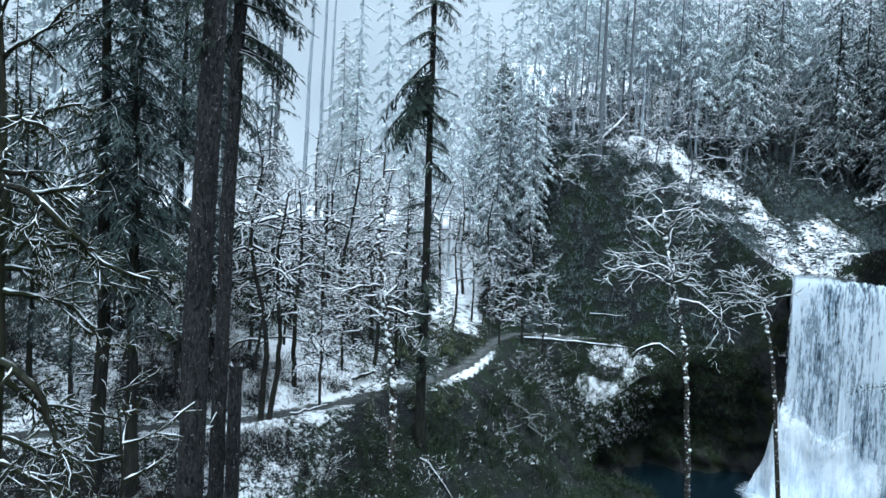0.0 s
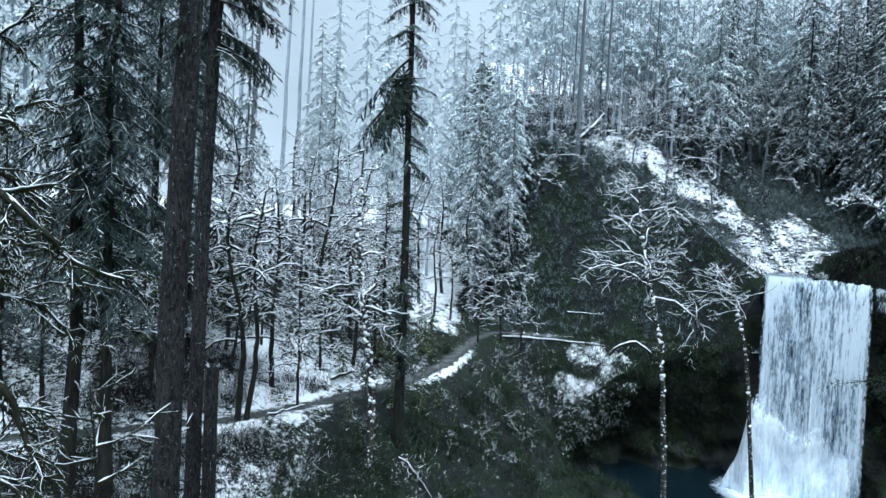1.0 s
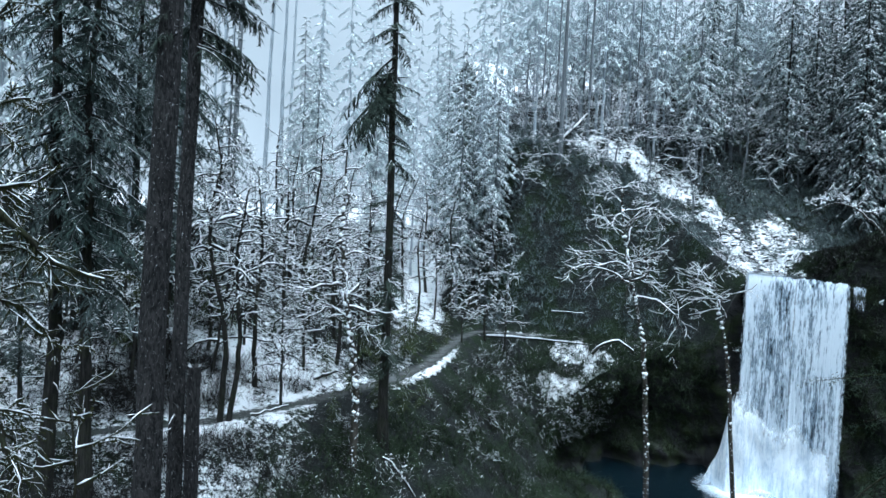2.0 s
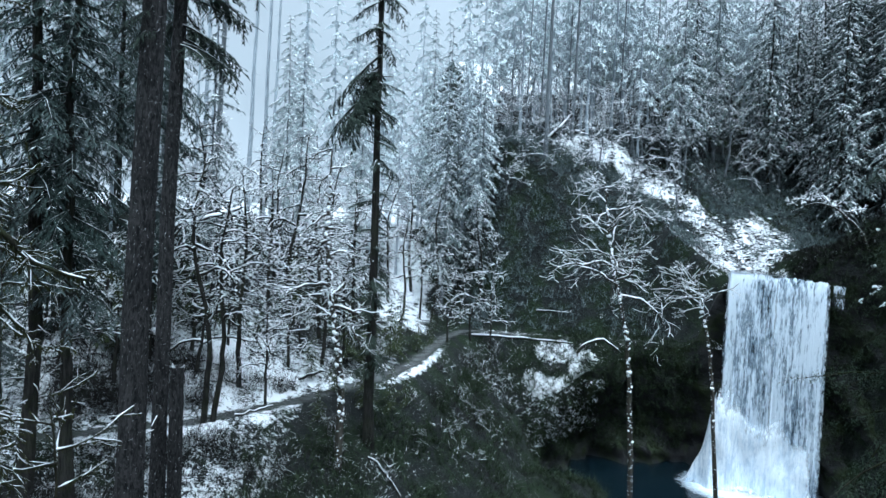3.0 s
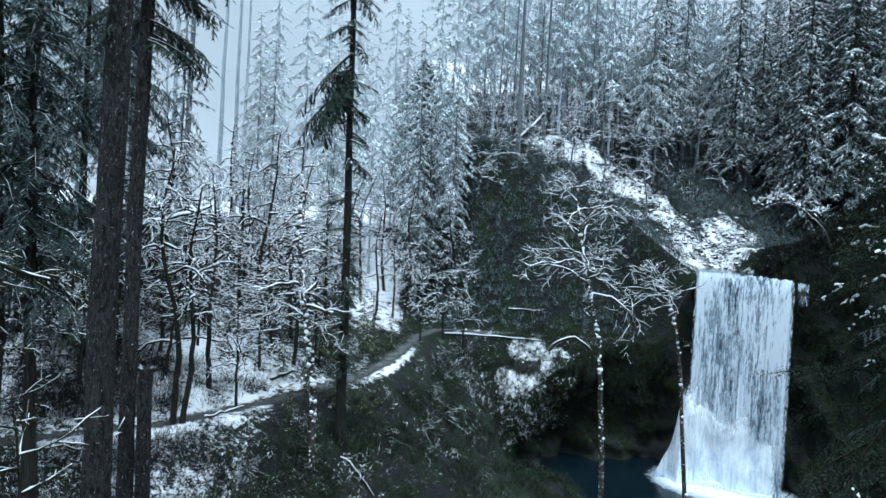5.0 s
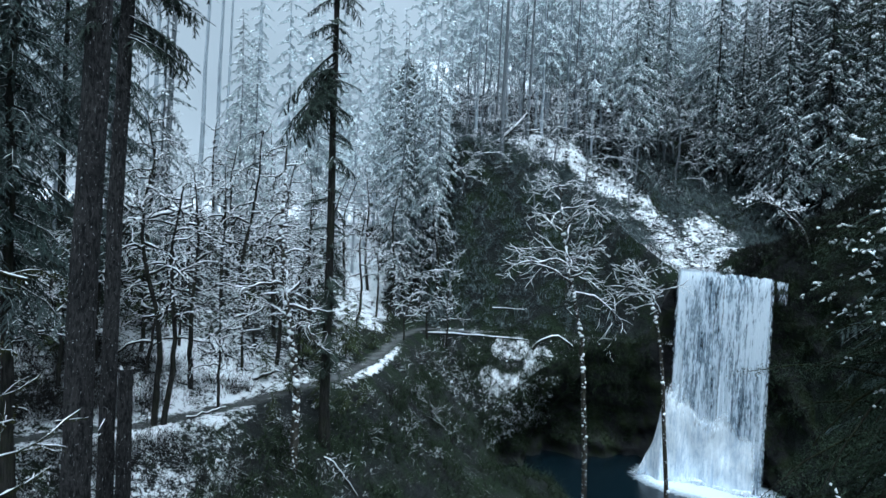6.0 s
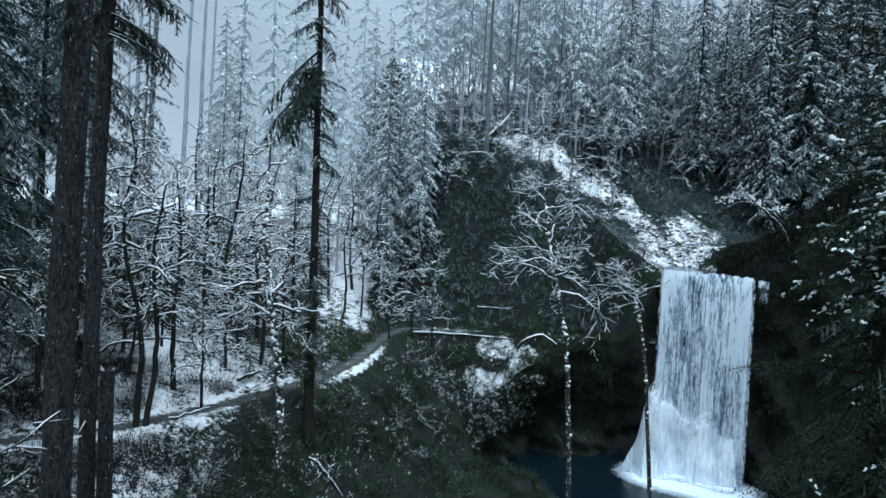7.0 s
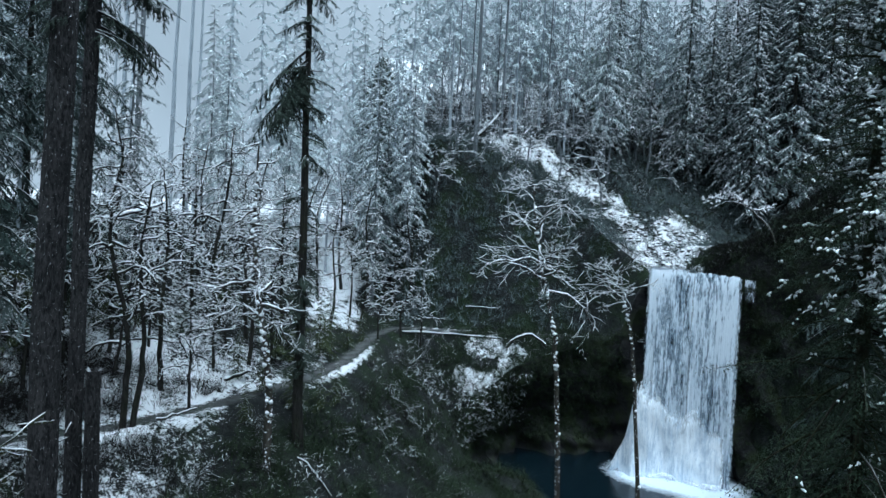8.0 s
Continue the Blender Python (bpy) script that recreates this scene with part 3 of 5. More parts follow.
def bough_shape(rng, twigs, fine, droop, width, blade=0.3, spread=0.40, loose=0.0):
    """Blades of one bough of unit length along x, drooping, with side twigs; and the twigs' own lines."""
    P, D, S, L, W = [], [], [], [], []
    twig = []
    for i in range(twigs):
        x = 0.12 + 0.88 * (i + rng.uniform(0, 0.8)) / twigs
        for sgn in (-1, 1):
            ang = math.radians(rng.uniform(38, 72)) * sgn
            ln = (spread * (1 - 0.75 * x) + 0.07) * rng.uniform(0.6, 1.2)
            p0 = np.array([x, 0, -droop * x * x])
            d0 = unit([math.cos(ang), math.sin(ang), -rng.uniform(0.0, 0.2 + 0.65 * droop) - droop * 0.6])
            twig.append([*p0, *d0, ln])
            for k in range(fine):
                f = k / max(1, fine)
                a2 = rng.uniform(0.25, 1.0) * (-1) ** k if k else 0.0
                c, s = math.cos(a2), math.sin(a2)
                d = unit(np.array([d0[0] * c - d0[1] * s, d0[0] * s + d0[1] * c, d0[2] - rng.uniform(0, 0.5)]) + (rng.normal(0, loose, 3) if loose else 0.0))
                P.append(p0 + d0 * ln * f * 0.85 - np.array([0, 0, 0.25 * ln * f * f]) + (rng.normal(0, 0.03 * loose, 3) if loose else 0.0))
                D.append(d)
                S.append(unit(np.cross(d, [rng.uniform(-0.5, 0.5), rng.uniform(-0.5, 0.5), 1.0])))
                L.append(ln * rng.uniform(0.6, 1.3) * (blade if blade < 0.3 else max(0.3, 1.9 / (fine + 1))))
                W.append(width * rng.uniform(0.7, 1.3))
    P.append([0.9, 0, -droop * 0.81]), D.append(unit([1, 0, -droop])), S.append([0, 1, 0]), L.append(0.2), W.append(width)
    twig.append([0.35, 0, -droop * 0.12, *unit([1, 0, -droop * 1.2]), 0.55])
    return [np.array(a) for a in (P, D, S, L, W, twig)]


def trunk_line(height, lean=(0, 0), bend=0.0, seed=0, n=12):
    rng = np.random.default_rng(seed)
    t = np.linspace(0, 1, n)
    w = np.cumsum(rng.normal(0, 1, (n, 2)), 0) * bend * 0.12
    return np.column_stack([lean[0] * t + w[:, 0] - w[0, 0], lean[1] * t + w[:, 1] - w[0, 1], height * t])


def conifer_meshes(height, radius, start, boughs, seed, girth, twigs=7, fine=2, droop=0.35, width=0.05, lean=(0, 0), taper=0.85, sides=9, ragged=0.35, stubs=10, blade=0.3, joints=3, snow=0.0, lump=0.05, bare_below=0.0, clots=False, spread=0.40, snow_way=None, wild=0.0, loose=0.0):
    """Three meshes: the trunk with its limbs, the crown of boughs, and the snow along the twigs."""
    rng = np.random.default_rng(seed)
    shapes = [bough_shape(rng, twigs, fine, droop * rng.uniform(0.6, 1.4), width, blade, spread, loose) for _ in range(7)]
    line = trunk_line(height, lean, 0.02 * height, seed)
    wood, crown, cover = Geo(), Geo(), Geo()
    tz = line[:, 2] / height
    wood.tube(line - [0, 0, 0.4], girth * (1 - taper * tz) * (1 + 0.35 * np.exp(-tz * 18)), sides, 0.06, rng)
    for k in range(boughs):
        f = ((k + rng.uniform(0, 1)) / boughs) ** 0.9
        z = start + (height * 0.99 - start) * f
        ln = radius * (1 - f) ** 0.75 * rng.uniform(1 - ragged, 1.1) + 0.25
        if f < 0.12:
            ln *= 0.55 + 3 * f
        a = k * 2.39996 + rng.uniform(-0.5, 0.5)
        rise = 0.35 * f - 0.18 + rng.uniform(-0.15 - wild, 0.12 + wild)
        at = np.array([np.interp(z, line[:, 2], line[:, 0]), np.interp(z, line[:, 2], line[:, 1]), z])
        ex = np.array([math.cos(a) * math.cos(rise), math.sin(a) * math.cos(rise), math.sin(rise)])
        ey = np.array([-math.sin(a), math.cos(a), 0])
        ez = np.cross(ex, ey)
        m = np.stack([ex, ey, ez])
        P, D, S, L, W, T = shapes[k % 7]
        crown.blades(at + (P * ln) @ m, D @ m, S @ m, L * ln, W * (0.5 + 0.5 * ln))
        odds = np.full(len(T), snow * (1.0 if z > bare_below else 0.08))
        odds[-1] *= 3.0
        if snow_way is not None and math.cos(a - snow_way) < 0.1:
            odds *= 0.1
        pick = T[rng.uniform(0, 1, len(T)) < odds]
        if clots:
            for row in pick:
                d = row[3:6] @ m
                p = at + (row[:3] * ln) @ m + [0, 0, lump * 0.3]
                for f in rng.uniform(0, 0.8, rng.integers(2, 8)):
                    h, c = rng.uniform(0.04, 0.18), np.linspace(0, 1, 4)[:, None]
                    e = p + d * row[6] * ln * f + rng.normal(0, 0.05, 3) * [1, 1, 0.4]
                    w = unit(d + rng.normal(0, 0.5, 3) * [1, 1, 0.3])
                    cover.tube(e + w * h * c + rng.normal(0, 0.012, (4, 3)), lump * rng.uniform(0.35, 1.0) * np.array([0.15, 0.9, 0.8, 0.1]), 5, 0.3, rng)
        elif len(pick):
            cover.spindles(at + (pick[:, :3] * ln) @ m + [0, 0, lump * 0.5], pick[:, 3:6] @ m, pick[:, 6] * ln * rng.uniform(0.5, 1.1, len(pick)), lump * rng.uniform(0.5, 1.3, len(pick)))
        x = np.linspace(0, 0.95, joints)
        axis = at + (np.column_stack([x, 0 * x, -droop * x * x]) * ln) @ m
        wood.tube(axis, np.linspace(0.012 + 0.012 * ln, 0.006, joints), 3)
    for _ in range(stubs):
        z = rng.uniform(0.12, 0.95) * start + 0.5
        a, ln = rng.uniform(0, 6.3), rng.uniform(0.25, 1.1)
        at = np.array([np.interp(z, line[:, 2], line[:, 0]), np.interp(z, line[:, 2], line[:, 1]), z])
        d = np.array([math.cos(a), math.sin(a), rng.uniform(-0.4, 0.3)])
        wood.tube([at, at + d * (girth + ln * 0.5), at + d * (girth + ln) + [0, 0, rng.uniform(-0.3, 0.1)]], [0.05, 0.035, 0.015], 4)
    return wood.mesh("trunk", True), crown.mesh("crown"), cover.mesh("snow_cover", True)


def conifer(at, meshes, m_wood, m_leaf, label, group="", turn=0.0, scale=1.0, name="conifer_tree"):
    wood, crown, cover = meshes
    ob = base(name, (at[0], at[1], gz(*at)), label, "tree", group)
    ob.rotation_euler[2], ob.scale = turn, (scale,) * 3
    for nm, me, mt in (("trunk", wood, m_wood), ("crown", crown, m_leaf), ("snow_cover", cover, M_SNOW)):
        if not me.materials:
            me.materials.append(mt)
        c = new(nm, me)
        c.parent = ob
        if nm == "snow_cover":
            c["label"], c["kind"] = "snow lying along the boughs", "stuff"
    return ob


def limb(wood, snow, start, way, length, girth, rng, depth, curl=0.0, wander=0.35, cap=0.55, kids=5, sides=5, moss=None, dust=0.014, step=0.4):
    """A crooked limb with its own side shoots; snow lies along its top."""
    n = min(12, max(5, int(length / step))) if depth else 4 if moss is not None else 2
    p, d, pts = np.array(start, float), unit(way), [np.array(start, float)]
    for i in range(n):
        d = unit(d + rng.normal(0, wander * 0.5, 3) + np.array([0, 0, curl]))
        p = p + d * length / n
        pts.append(p)
    pts = np.array(pts)
    r = girth * (1 - 0.75 * np.linspace(0, 1, n + 1))
    wood.tube(pts, r, sides if girth > 0.04 else 3)
    flat = np.abs(unit(np.gradient(pts, axis=0))[:, 2]) < 0.85
    if snow is not None and flat.any():
        sr = np.where(flat, np.minimum(cap * r + dust, 0.075) * rng.choice([0.05, 0.3, 0.8, 1.0, 1.2], n + 1), 0.003)
        snow.tube(pts + [0, 0, 1] * (r * 0.75 + sr * 0.35)[:, None], sr, 4 if girth > 0.03 else 3)
    if moss is not None:
        k = rng.uniform(0, n, int(length * 60))
        i = np.minimum(k.astype(int), n - 1)
        q = pts[i] + (pts[i + 1] - pts[i]) * (k - i)[:, None]
        e = unit(np.column_stack([rng.normal(0, 0.25, (len(k), 2)), -np.ones(len(k))]))
        moss.blades(q, e, unit(np.column_stack([rng.normal(0, 1, (len(k), 2)), np.zeros(len(k))])), rng.uniform(0.04, 0.17, len(k)) * (0.4 + girth * 8), rng.uniform(0.008, 0.022, len(k)))
    if depth:
        for k in range(kids):
            f = 0.2 + 0.78 * (k + rng.uniform(0, 1)) / kids
            i = min(int(f * n), n - 1)
            side = unit(np.cross(pts[i + 1] - pts[i], rng.normal(0, 1, 3)))
            w = unit(unit(pts[i + 1] - pts[i]) * 0.7 + side * rng.uniform(0.5, 1.0) + [0, 0, 0.15])
            limb(wood, snow, pts[i], w, length * rng.uniform(0.35, 0.6) * (1.15 - 0.5 * f), r[i] * 0.6, rng, depth - 1, curl, wander, cap, kids, sides, moss, dust, step)


def bare_tree(name, at, line, girth, limbs, seed, label, wood_mat=None, group="", depth=2, kids=5, moss=False, cap=0.55, first=0.45, reach=4.0, curl=0.02, rise=0.35, snowy=True, wander=0.35, aim=None, dust=0.014, step=0.4, clots=0, arms=()):
    """A leafless tree; line: trunk points from its foot. limbs: how many; arms: single limbs as (height, heading, length, rise, curl, girth)."""
    rng = np.random.default_rng(seed)
    ob = base(name, at, label, "tree", group)
    wood, snow, mo = Geo(), Geo(), Geo() if moss else None
    line = np.array(line, float)
    t = np.linspace(0, 1, len(line))
    tt = np.linspace(0, 1, 18)
    fineline = np.stack([np.interp(tt, t, line[:, k]) for k in range(3)], -1)
    for _ in range(2):
        fineline[1:-1] = (fineline[:-2] + 2 * fineline[1:-1] + fineline[2:]) / 4
    fineline[1:, :2] += rng.normal(0, girth * 0.18, (17, 2))
    wood.tube(fineline - [0, 0, 0.3], girth * (1 - 0.8 * tt), 8, 0.08, rng)
    for k in range(limbs):
        f = first + (1 - first) * (k + rng.uniform(0, 0.9)) / limbs
        p = np.array([np.interp(f, tt, fineline[:, j]) for j in range(3)])
        a = k * 2.4 + rng.uniform(-0.6, 0.6) if aim is None else math.radians(rng.uniform(*aim))
        w = [math.cos(a), math.sin(a), rise + rng.uniform(-0.2, 0.35)]
        limb(wood, snow if snowy else None, p, w, reach * (1.15 - 0.6 * f) * rng.uniform(0.6, 1.15), girth * (1 - 0.8 * f) * 0.75 + 0.012, rng, depth, curl, wander, cap, kids, moss=mo, dust=dust, step=step)
    for up, deg, ln, lift, bow, thick in arms:
        p = np.array([np.interp(up, fineline[:, 2], fineline[:, j]) for j in range(3)])
        b = math.radians(deg)
        limb(wood, snow, p, [math.cos(b), math.sin(b), lift], ln, thick, rng, depth, bow, wander, cap, kids, moss=mo, dust=dust, step=step)
    for f in rng.uniform(0.12, 0.95, clots):  # clots of wind-blown snow, put on the trunk side that faces the camera
        a, r = math.radians(rng.uniform(200, 340)), girth * (1 - 0.8 * f)
        p = np.array([np.interp(f, tt, fineline[:, j]) for j in range(3)]) + [math.cos(a) * r * 0.8, math.sin(a) * r * 0.8, -0.3]
        w = (0.2 + 0.65 * rng.uniform() ** 2) * min(0.17, girth)
        way = np.array([-math.sin(a), math.cos(a), rng.uniform(-0.6, 0.6)]) * w * rng.uniform(0.8, 1.6)
        snow.tube(p + way * np.linspace(-1, 1, 5)[:, None] + rng.normal(0, 0.012, (5, 3)), w * np.array([0.1, 0.8, 1.0, 0.7, 0.1]), 6, 0.2, rng)
    part("trunk", wood, wood_mat or M_ALDER, ob, smooth=True)
    if snowy:
        part("snow_cover", snow, M_SNOW, ob, "snow lying along the limbs", True)["kind"] = "stuff"
    if moss:
        part("moss", mo, M_MOSS, ob, "hanging moss")["kind"] = "stuff"
    return ob


def pole(name, at, height, girth, mat, label, group="", lean=(0, 0), seed=0, stubs=6, broken=False, rows=(), leaf=None, taper=0.6, **kw):
    rng = np.random.default_rng(seed)
    ob = base(name, (at[0], at[1], gz(*at)), label, "tree", group)
    g = Geo()
    line = trunk_line(height, lean, 0.01 * height, seed)
    t = line[:, 2] / height
    g.tube(line - [0, 0, 0.4], girth * (1 - (0.15 if broken else taper) * t) * (1 + 0.3 * np.exp(-t * 15)), 12, 0.05, rng)
    if broken:
        top = line[-1] - [0, 0, 0.4]
        a = np.arange(12) * 2 * np.pi / 12
        r0 = girth * 0.85
        edge = np.column_stack([top[0] + r0 * np.cos(a), top[1] + r0 * np.sin(a), top[2] + rng.uniform(-0.05, 0.25, 12)])
        for i in range(12):
            j = (i + 1) % 12
            g.add([edge[i], edge[j], top - [0, 0, 0.05], top - [0.01, 0, 0.06]], [[0, 1, 2, 3]])
        g.tube([top - [0, 0, 0.05], top + [0, 0, 0.1]], [r0, r0 * 0.98], 12, 0.1, rng)
    for _ in range(stubs):
        z = rng.uniform(0.15, 0.95) * height
        a, ln = rng.uniform(0, 6.3), rng.uniform(0.2, 0.8)
        p = np.array([np.interp(z, line[:, 2], line[:, 0]), np.interp(z, line[:, 2], line[:, 1]), z])
        d = np.array([math.cos(a), math.sin(a), rng.uniform(-0.4, 0.2)])
        g.tube([p, p + d * (girth * 0.8 + ln * 0.6), p + d * (girth * 0.8 + ln)], [0.04, 0.03, 0.012], 4)
    if rows:
        crown = boughs(rows, lambda z: (lean[0] * z / height, lean[1] * z / height, z), seed, g, **kw)
        part("crown", crown, leaf, ob)
    part("trunk", g, mat, ob, smooth=True)
    return ob


def boughs(rows, line_at, seed, wood, twigs=14, fine=15, width=0.013, droop=0.35):
    """A crown from rows of (height, direction in degrees, length, rise); the limbs go into wood."""
    rng = np.random.default_rng(seed)
    shapes = [bough_shape(rng, twigs, fine, droop * rng.uniform(0.6, 1.4), width) for _ in range(6)]
    crown = Geo()
    for k, (z, deg, ln, rise) in enumerate(rows):
        a = math.radians(deg)
        ex = np.array([math.cos(a) * math.cos(rise), math.sin(a) * math.cos(rise), math.sin(rise)])
        ey = np.array([-math.sin(a), math.cos(a), 0])
        m = np.stack([ex, ey, np.cross(ex, ey)])
        P, D, S, L, W, _ = shapes[k % 6]
        at = np.array(line_at(z))
        crown.blades(at + (P * ln) @ m, D @ m, S @ m, L * ln, W * (0.5 + 0.5 * ln))
        x = np.linspace(0, 0.95, 5)
        wood.tube(at + (np.column_stack([x, 0 * x, -droop * x * x]) * ln) @ m, np.linspace(0.02 + 0.015 * ln, 0.006, 5), 4)
    return crown


build_falls()

# ---- near firs, seen as tall trunks with boughs high up ----
rng = np.random.default_rng(9)
z0 = gz(-7.45, 19.64)
rows = [(z - z0, d, l, -0.5) for z, d, l in ((28.6, 200, 1.6), (27.9, 170, 1.1), (29.6, 215, 1.8), (30.5, 180, 1.5), (28.0, 225, 1.0))]
pole("fir_tree", (-7.45, 19.64), 38, 0.405, M_FIR, "tall fir with furrowed grey-brown bark flecked with snow", taper=0.35, lean=(1.0, 0.2), seed=3, stubs=12, rows=rows, leaf=M_NEEDLE)
z0 = gz(-8.35, 24.68)
rows = [(rng.uniform(29.4, 35) - z0, rng.uniform(-60, 80), rng.uniform(1.6, 3.0), rng.uniform(-0.30, 0.12)) for _ in range(30)]
rows += [(rng.uniform(29.5, 35) - z0, rng.uniform(120, 250), rng.uniform(1.2, 2.4), -0.4) for _ in range(9)]
rows += [(28.9 - z0, 10, 2.2, -0.15), (29.1 - z0, 50, 2.4, -0.1), (28.8 - z0, -30, 1.9, -0.2)]
pole("fir_tree", (-8.35, 24.68), 42, 0.285, M_FIR, "tall fir trunk with drooping dark boughs high up", taper=0.3, lean=(0.85, 0.2), seed=4, stubs=14, rows=rows, leaf=M_NEEDLE)
pole("broken_snag", (-7.37, 23.88), 17.55 - gz(-7.37, 23.88), 0.28, M_FIR, "broken dead trunk snapped off flat at its top", lean=(0.05, 0), seed=5, stubs=2, broken=True)

z0 = gz(-0.75, 37.0)
rows = [(rng.uniform(30.5, 36.5) - z0, rng.uniform(0, 360), rng.uniform(0.5, 2.1), rng.uniform(-0.35, 0.1)) for _ in range(24)]
rows += [(rng.uniform(30.0, 32.4) - z0, rng.uniform(150, 210), rng.uniform(2.6, 4.6), rng.uniform(-1.1, -0.4)) for _ in range(13)]
rows += [(rng.uniform(27.0, 31.0) - z0, rng.uniform(-50, 50), rng.uniform(0.8, 1.6), rng.uniform(-0.5, 0.0)) for _ in range(10)]
rows += [(rng.uniform(19.0, 27.0) - z0, rng.uniform(0, 360), rng.uniform(0.5, 1.7), rng.uniform(-0.4, 0.2)) for _ in range(24)]
rows += [(rng.uniform(14.5, 20) - z0, rng.uniform(0, 360), rng.uniform(0.5, 1.5), rng.uniform(-0.5, 0.1)) for _ in range(34)]
pole("conifer_tree", (-0.75, 37.0), 40 - z0, 0.28, M_BARK, "slim dark conifer with ragged drooping boughs", lean=(-0.3, 0), seed=6, stubs=26, rows=rows, leaf=M_NEEDLE, twigs=12, fine=15, width=0.017)

# ---- dark conifers over the trail's near end ----
LEFT = dict(twigs=12, fine=13, width=0.015, ragged=0.55, snow=0.05, lump=0.035)
dark = [conifer_meshes(34, 4.6, 8.0, 130, 21, 0.30, droop=0.5, **LEFT), conifer_meshes(30, 4.0, 4.5, 120, 22, 0.30, droop=0.55, **LEFT),
        conifer_meshes(37, 4.2, 10.0, 120, 23, 0.30, droop=0.55, **LEFT)]
for i, (x, y) in enumerate([(-12.9, 27.97), (-13.6, 38.4), (-14.5, 27.7), (-19, 47), (-18.6, 38.8), (-15.6, 44)]):
    conifer((x, y), dark[i % 3], M_BARK, M_NEEDLE_L, "dark green conifer dusted with snow beside the trail", "dark conifers by the trail", 1.3 * i, 0.88 + 0.08 * (i % 3))
# Sized to fit the view: low enough to leave a sky gap above.
for i, (x, y, sc) in enumerate([(-20.5, 33.0, 0.50), (-24.5, 38.5, 0.55), (-22.0, 29.5, 0.42), (-18.2, 32.6, 0.36), (-27, 41, 0.6), (-19.6, 42.5, 0.5)]):
    conifer((x, y), dark[1], M_BARK, M_NEEDLE_L, "short dark conifer below taller ones", "dark conifers by the trail", 1.7 * i, sc)

# ---- conifers on the hill and in the mist ----
snowy = [conifer_meshes(h, r, 3.0, 74, 30 + k, 0.17, 8, 6, 0.55, 0.045, ragged=0.5, snow=0.26, lump=0.085) for k, (h, r) in enumerate([(30, 4.8), (26, 4.2), (34, 5.0)])]
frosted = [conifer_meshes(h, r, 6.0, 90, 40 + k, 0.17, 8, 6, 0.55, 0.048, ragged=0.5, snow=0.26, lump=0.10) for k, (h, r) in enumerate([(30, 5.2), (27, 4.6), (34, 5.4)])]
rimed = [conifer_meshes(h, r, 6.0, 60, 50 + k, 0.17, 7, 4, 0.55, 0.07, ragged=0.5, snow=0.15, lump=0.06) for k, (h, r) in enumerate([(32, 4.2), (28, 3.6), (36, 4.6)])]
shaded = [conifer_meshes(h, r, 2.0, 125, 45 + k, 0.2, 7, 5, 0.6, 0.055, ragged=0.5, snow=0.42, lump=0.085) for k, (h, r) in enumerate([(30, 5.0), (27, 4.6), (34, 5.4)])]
# frosted and rimed: haze put into the needle colour, rimed the palest
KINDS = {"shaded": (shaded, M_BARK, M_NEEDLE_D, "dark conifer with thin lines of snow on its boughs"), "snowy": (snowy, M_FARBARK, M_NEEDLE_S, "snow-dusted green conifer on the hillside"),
         "frosted": (frosted, M_FARBARK, M_NEEDLE_F, "conifer with snow-laden boughs and needles paled for haze"),
         "rimed": (rimed, M_MISTBARK, M_NEEDLE_M, "conifer standing in the mist, its colour paled for haze")}


def stand(kind, x, y, k, turn, scale):
    meshes, wood, leaf, label = KINDS[kind]
    conifer((x, y), meshes[k % 3], wood, leaf, label, kind + " conifers", turn, scale)


stand("snowy", 5.9, 72.5, 2, 0.4, 0.9)
stand("snowy", 7.6, 76.0, 0, 2.4, 0.8)
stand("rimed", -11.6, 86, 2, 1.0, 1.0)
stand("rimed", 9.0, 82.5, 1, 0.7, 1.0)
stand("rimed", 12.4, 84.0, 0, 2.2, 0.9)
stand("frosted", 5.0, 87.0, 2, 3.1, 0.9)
rng = np.random.default_rng(77)
kept = []
for lo, hi, near_d, far_d, want in ((-38, -20, 52, 80, 18), (-20, -3, 74, 110, 6), (-3, 10, 76, 110, 18), (10, 25, 84, 110, 36), (25, 36, 94, 124, 36), (35, 50, 84, 126, 50)):
    got = 0
    for k in range(1500):
        a, d = math.radians(rng.uniform(lo, hi)), near_d + (far_d - near_d) * rng.uniform() ** 1.15
        x, y = d * math.sin(a), d * math.cos(a)
        s, _ = along(TRAIL, np.array(x), np.array(y))
        q, _ = along(STREAM, np.array(x), np.array(y))
        deg = math.degrees(a)
        if got >= want or s < 9 or -5 < q < 7.5 or (-18 < deg < -9 and rng.uniform() > 0.06) or y < 36:
            continue
        if any((x - u) ** 2 + (y - w) ** 2 < 3.8 ** 2 for u, w in kept):
            continue
        kept.append((x, y))
        got += 1
        # bearing and distance set how much haze the needle colour carries
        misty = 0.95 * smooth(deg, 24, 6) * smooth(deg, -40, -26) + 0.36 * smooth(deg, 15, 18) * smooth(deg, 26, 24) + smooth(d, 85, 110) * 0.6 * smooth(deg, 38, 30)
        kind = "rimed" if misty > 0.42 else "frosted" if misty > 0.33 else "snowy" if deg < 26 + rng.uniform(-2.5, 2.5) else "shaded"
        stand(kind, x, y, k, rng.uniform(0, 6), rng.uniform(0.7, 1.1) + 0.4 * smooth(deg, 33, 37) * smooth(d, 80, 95))

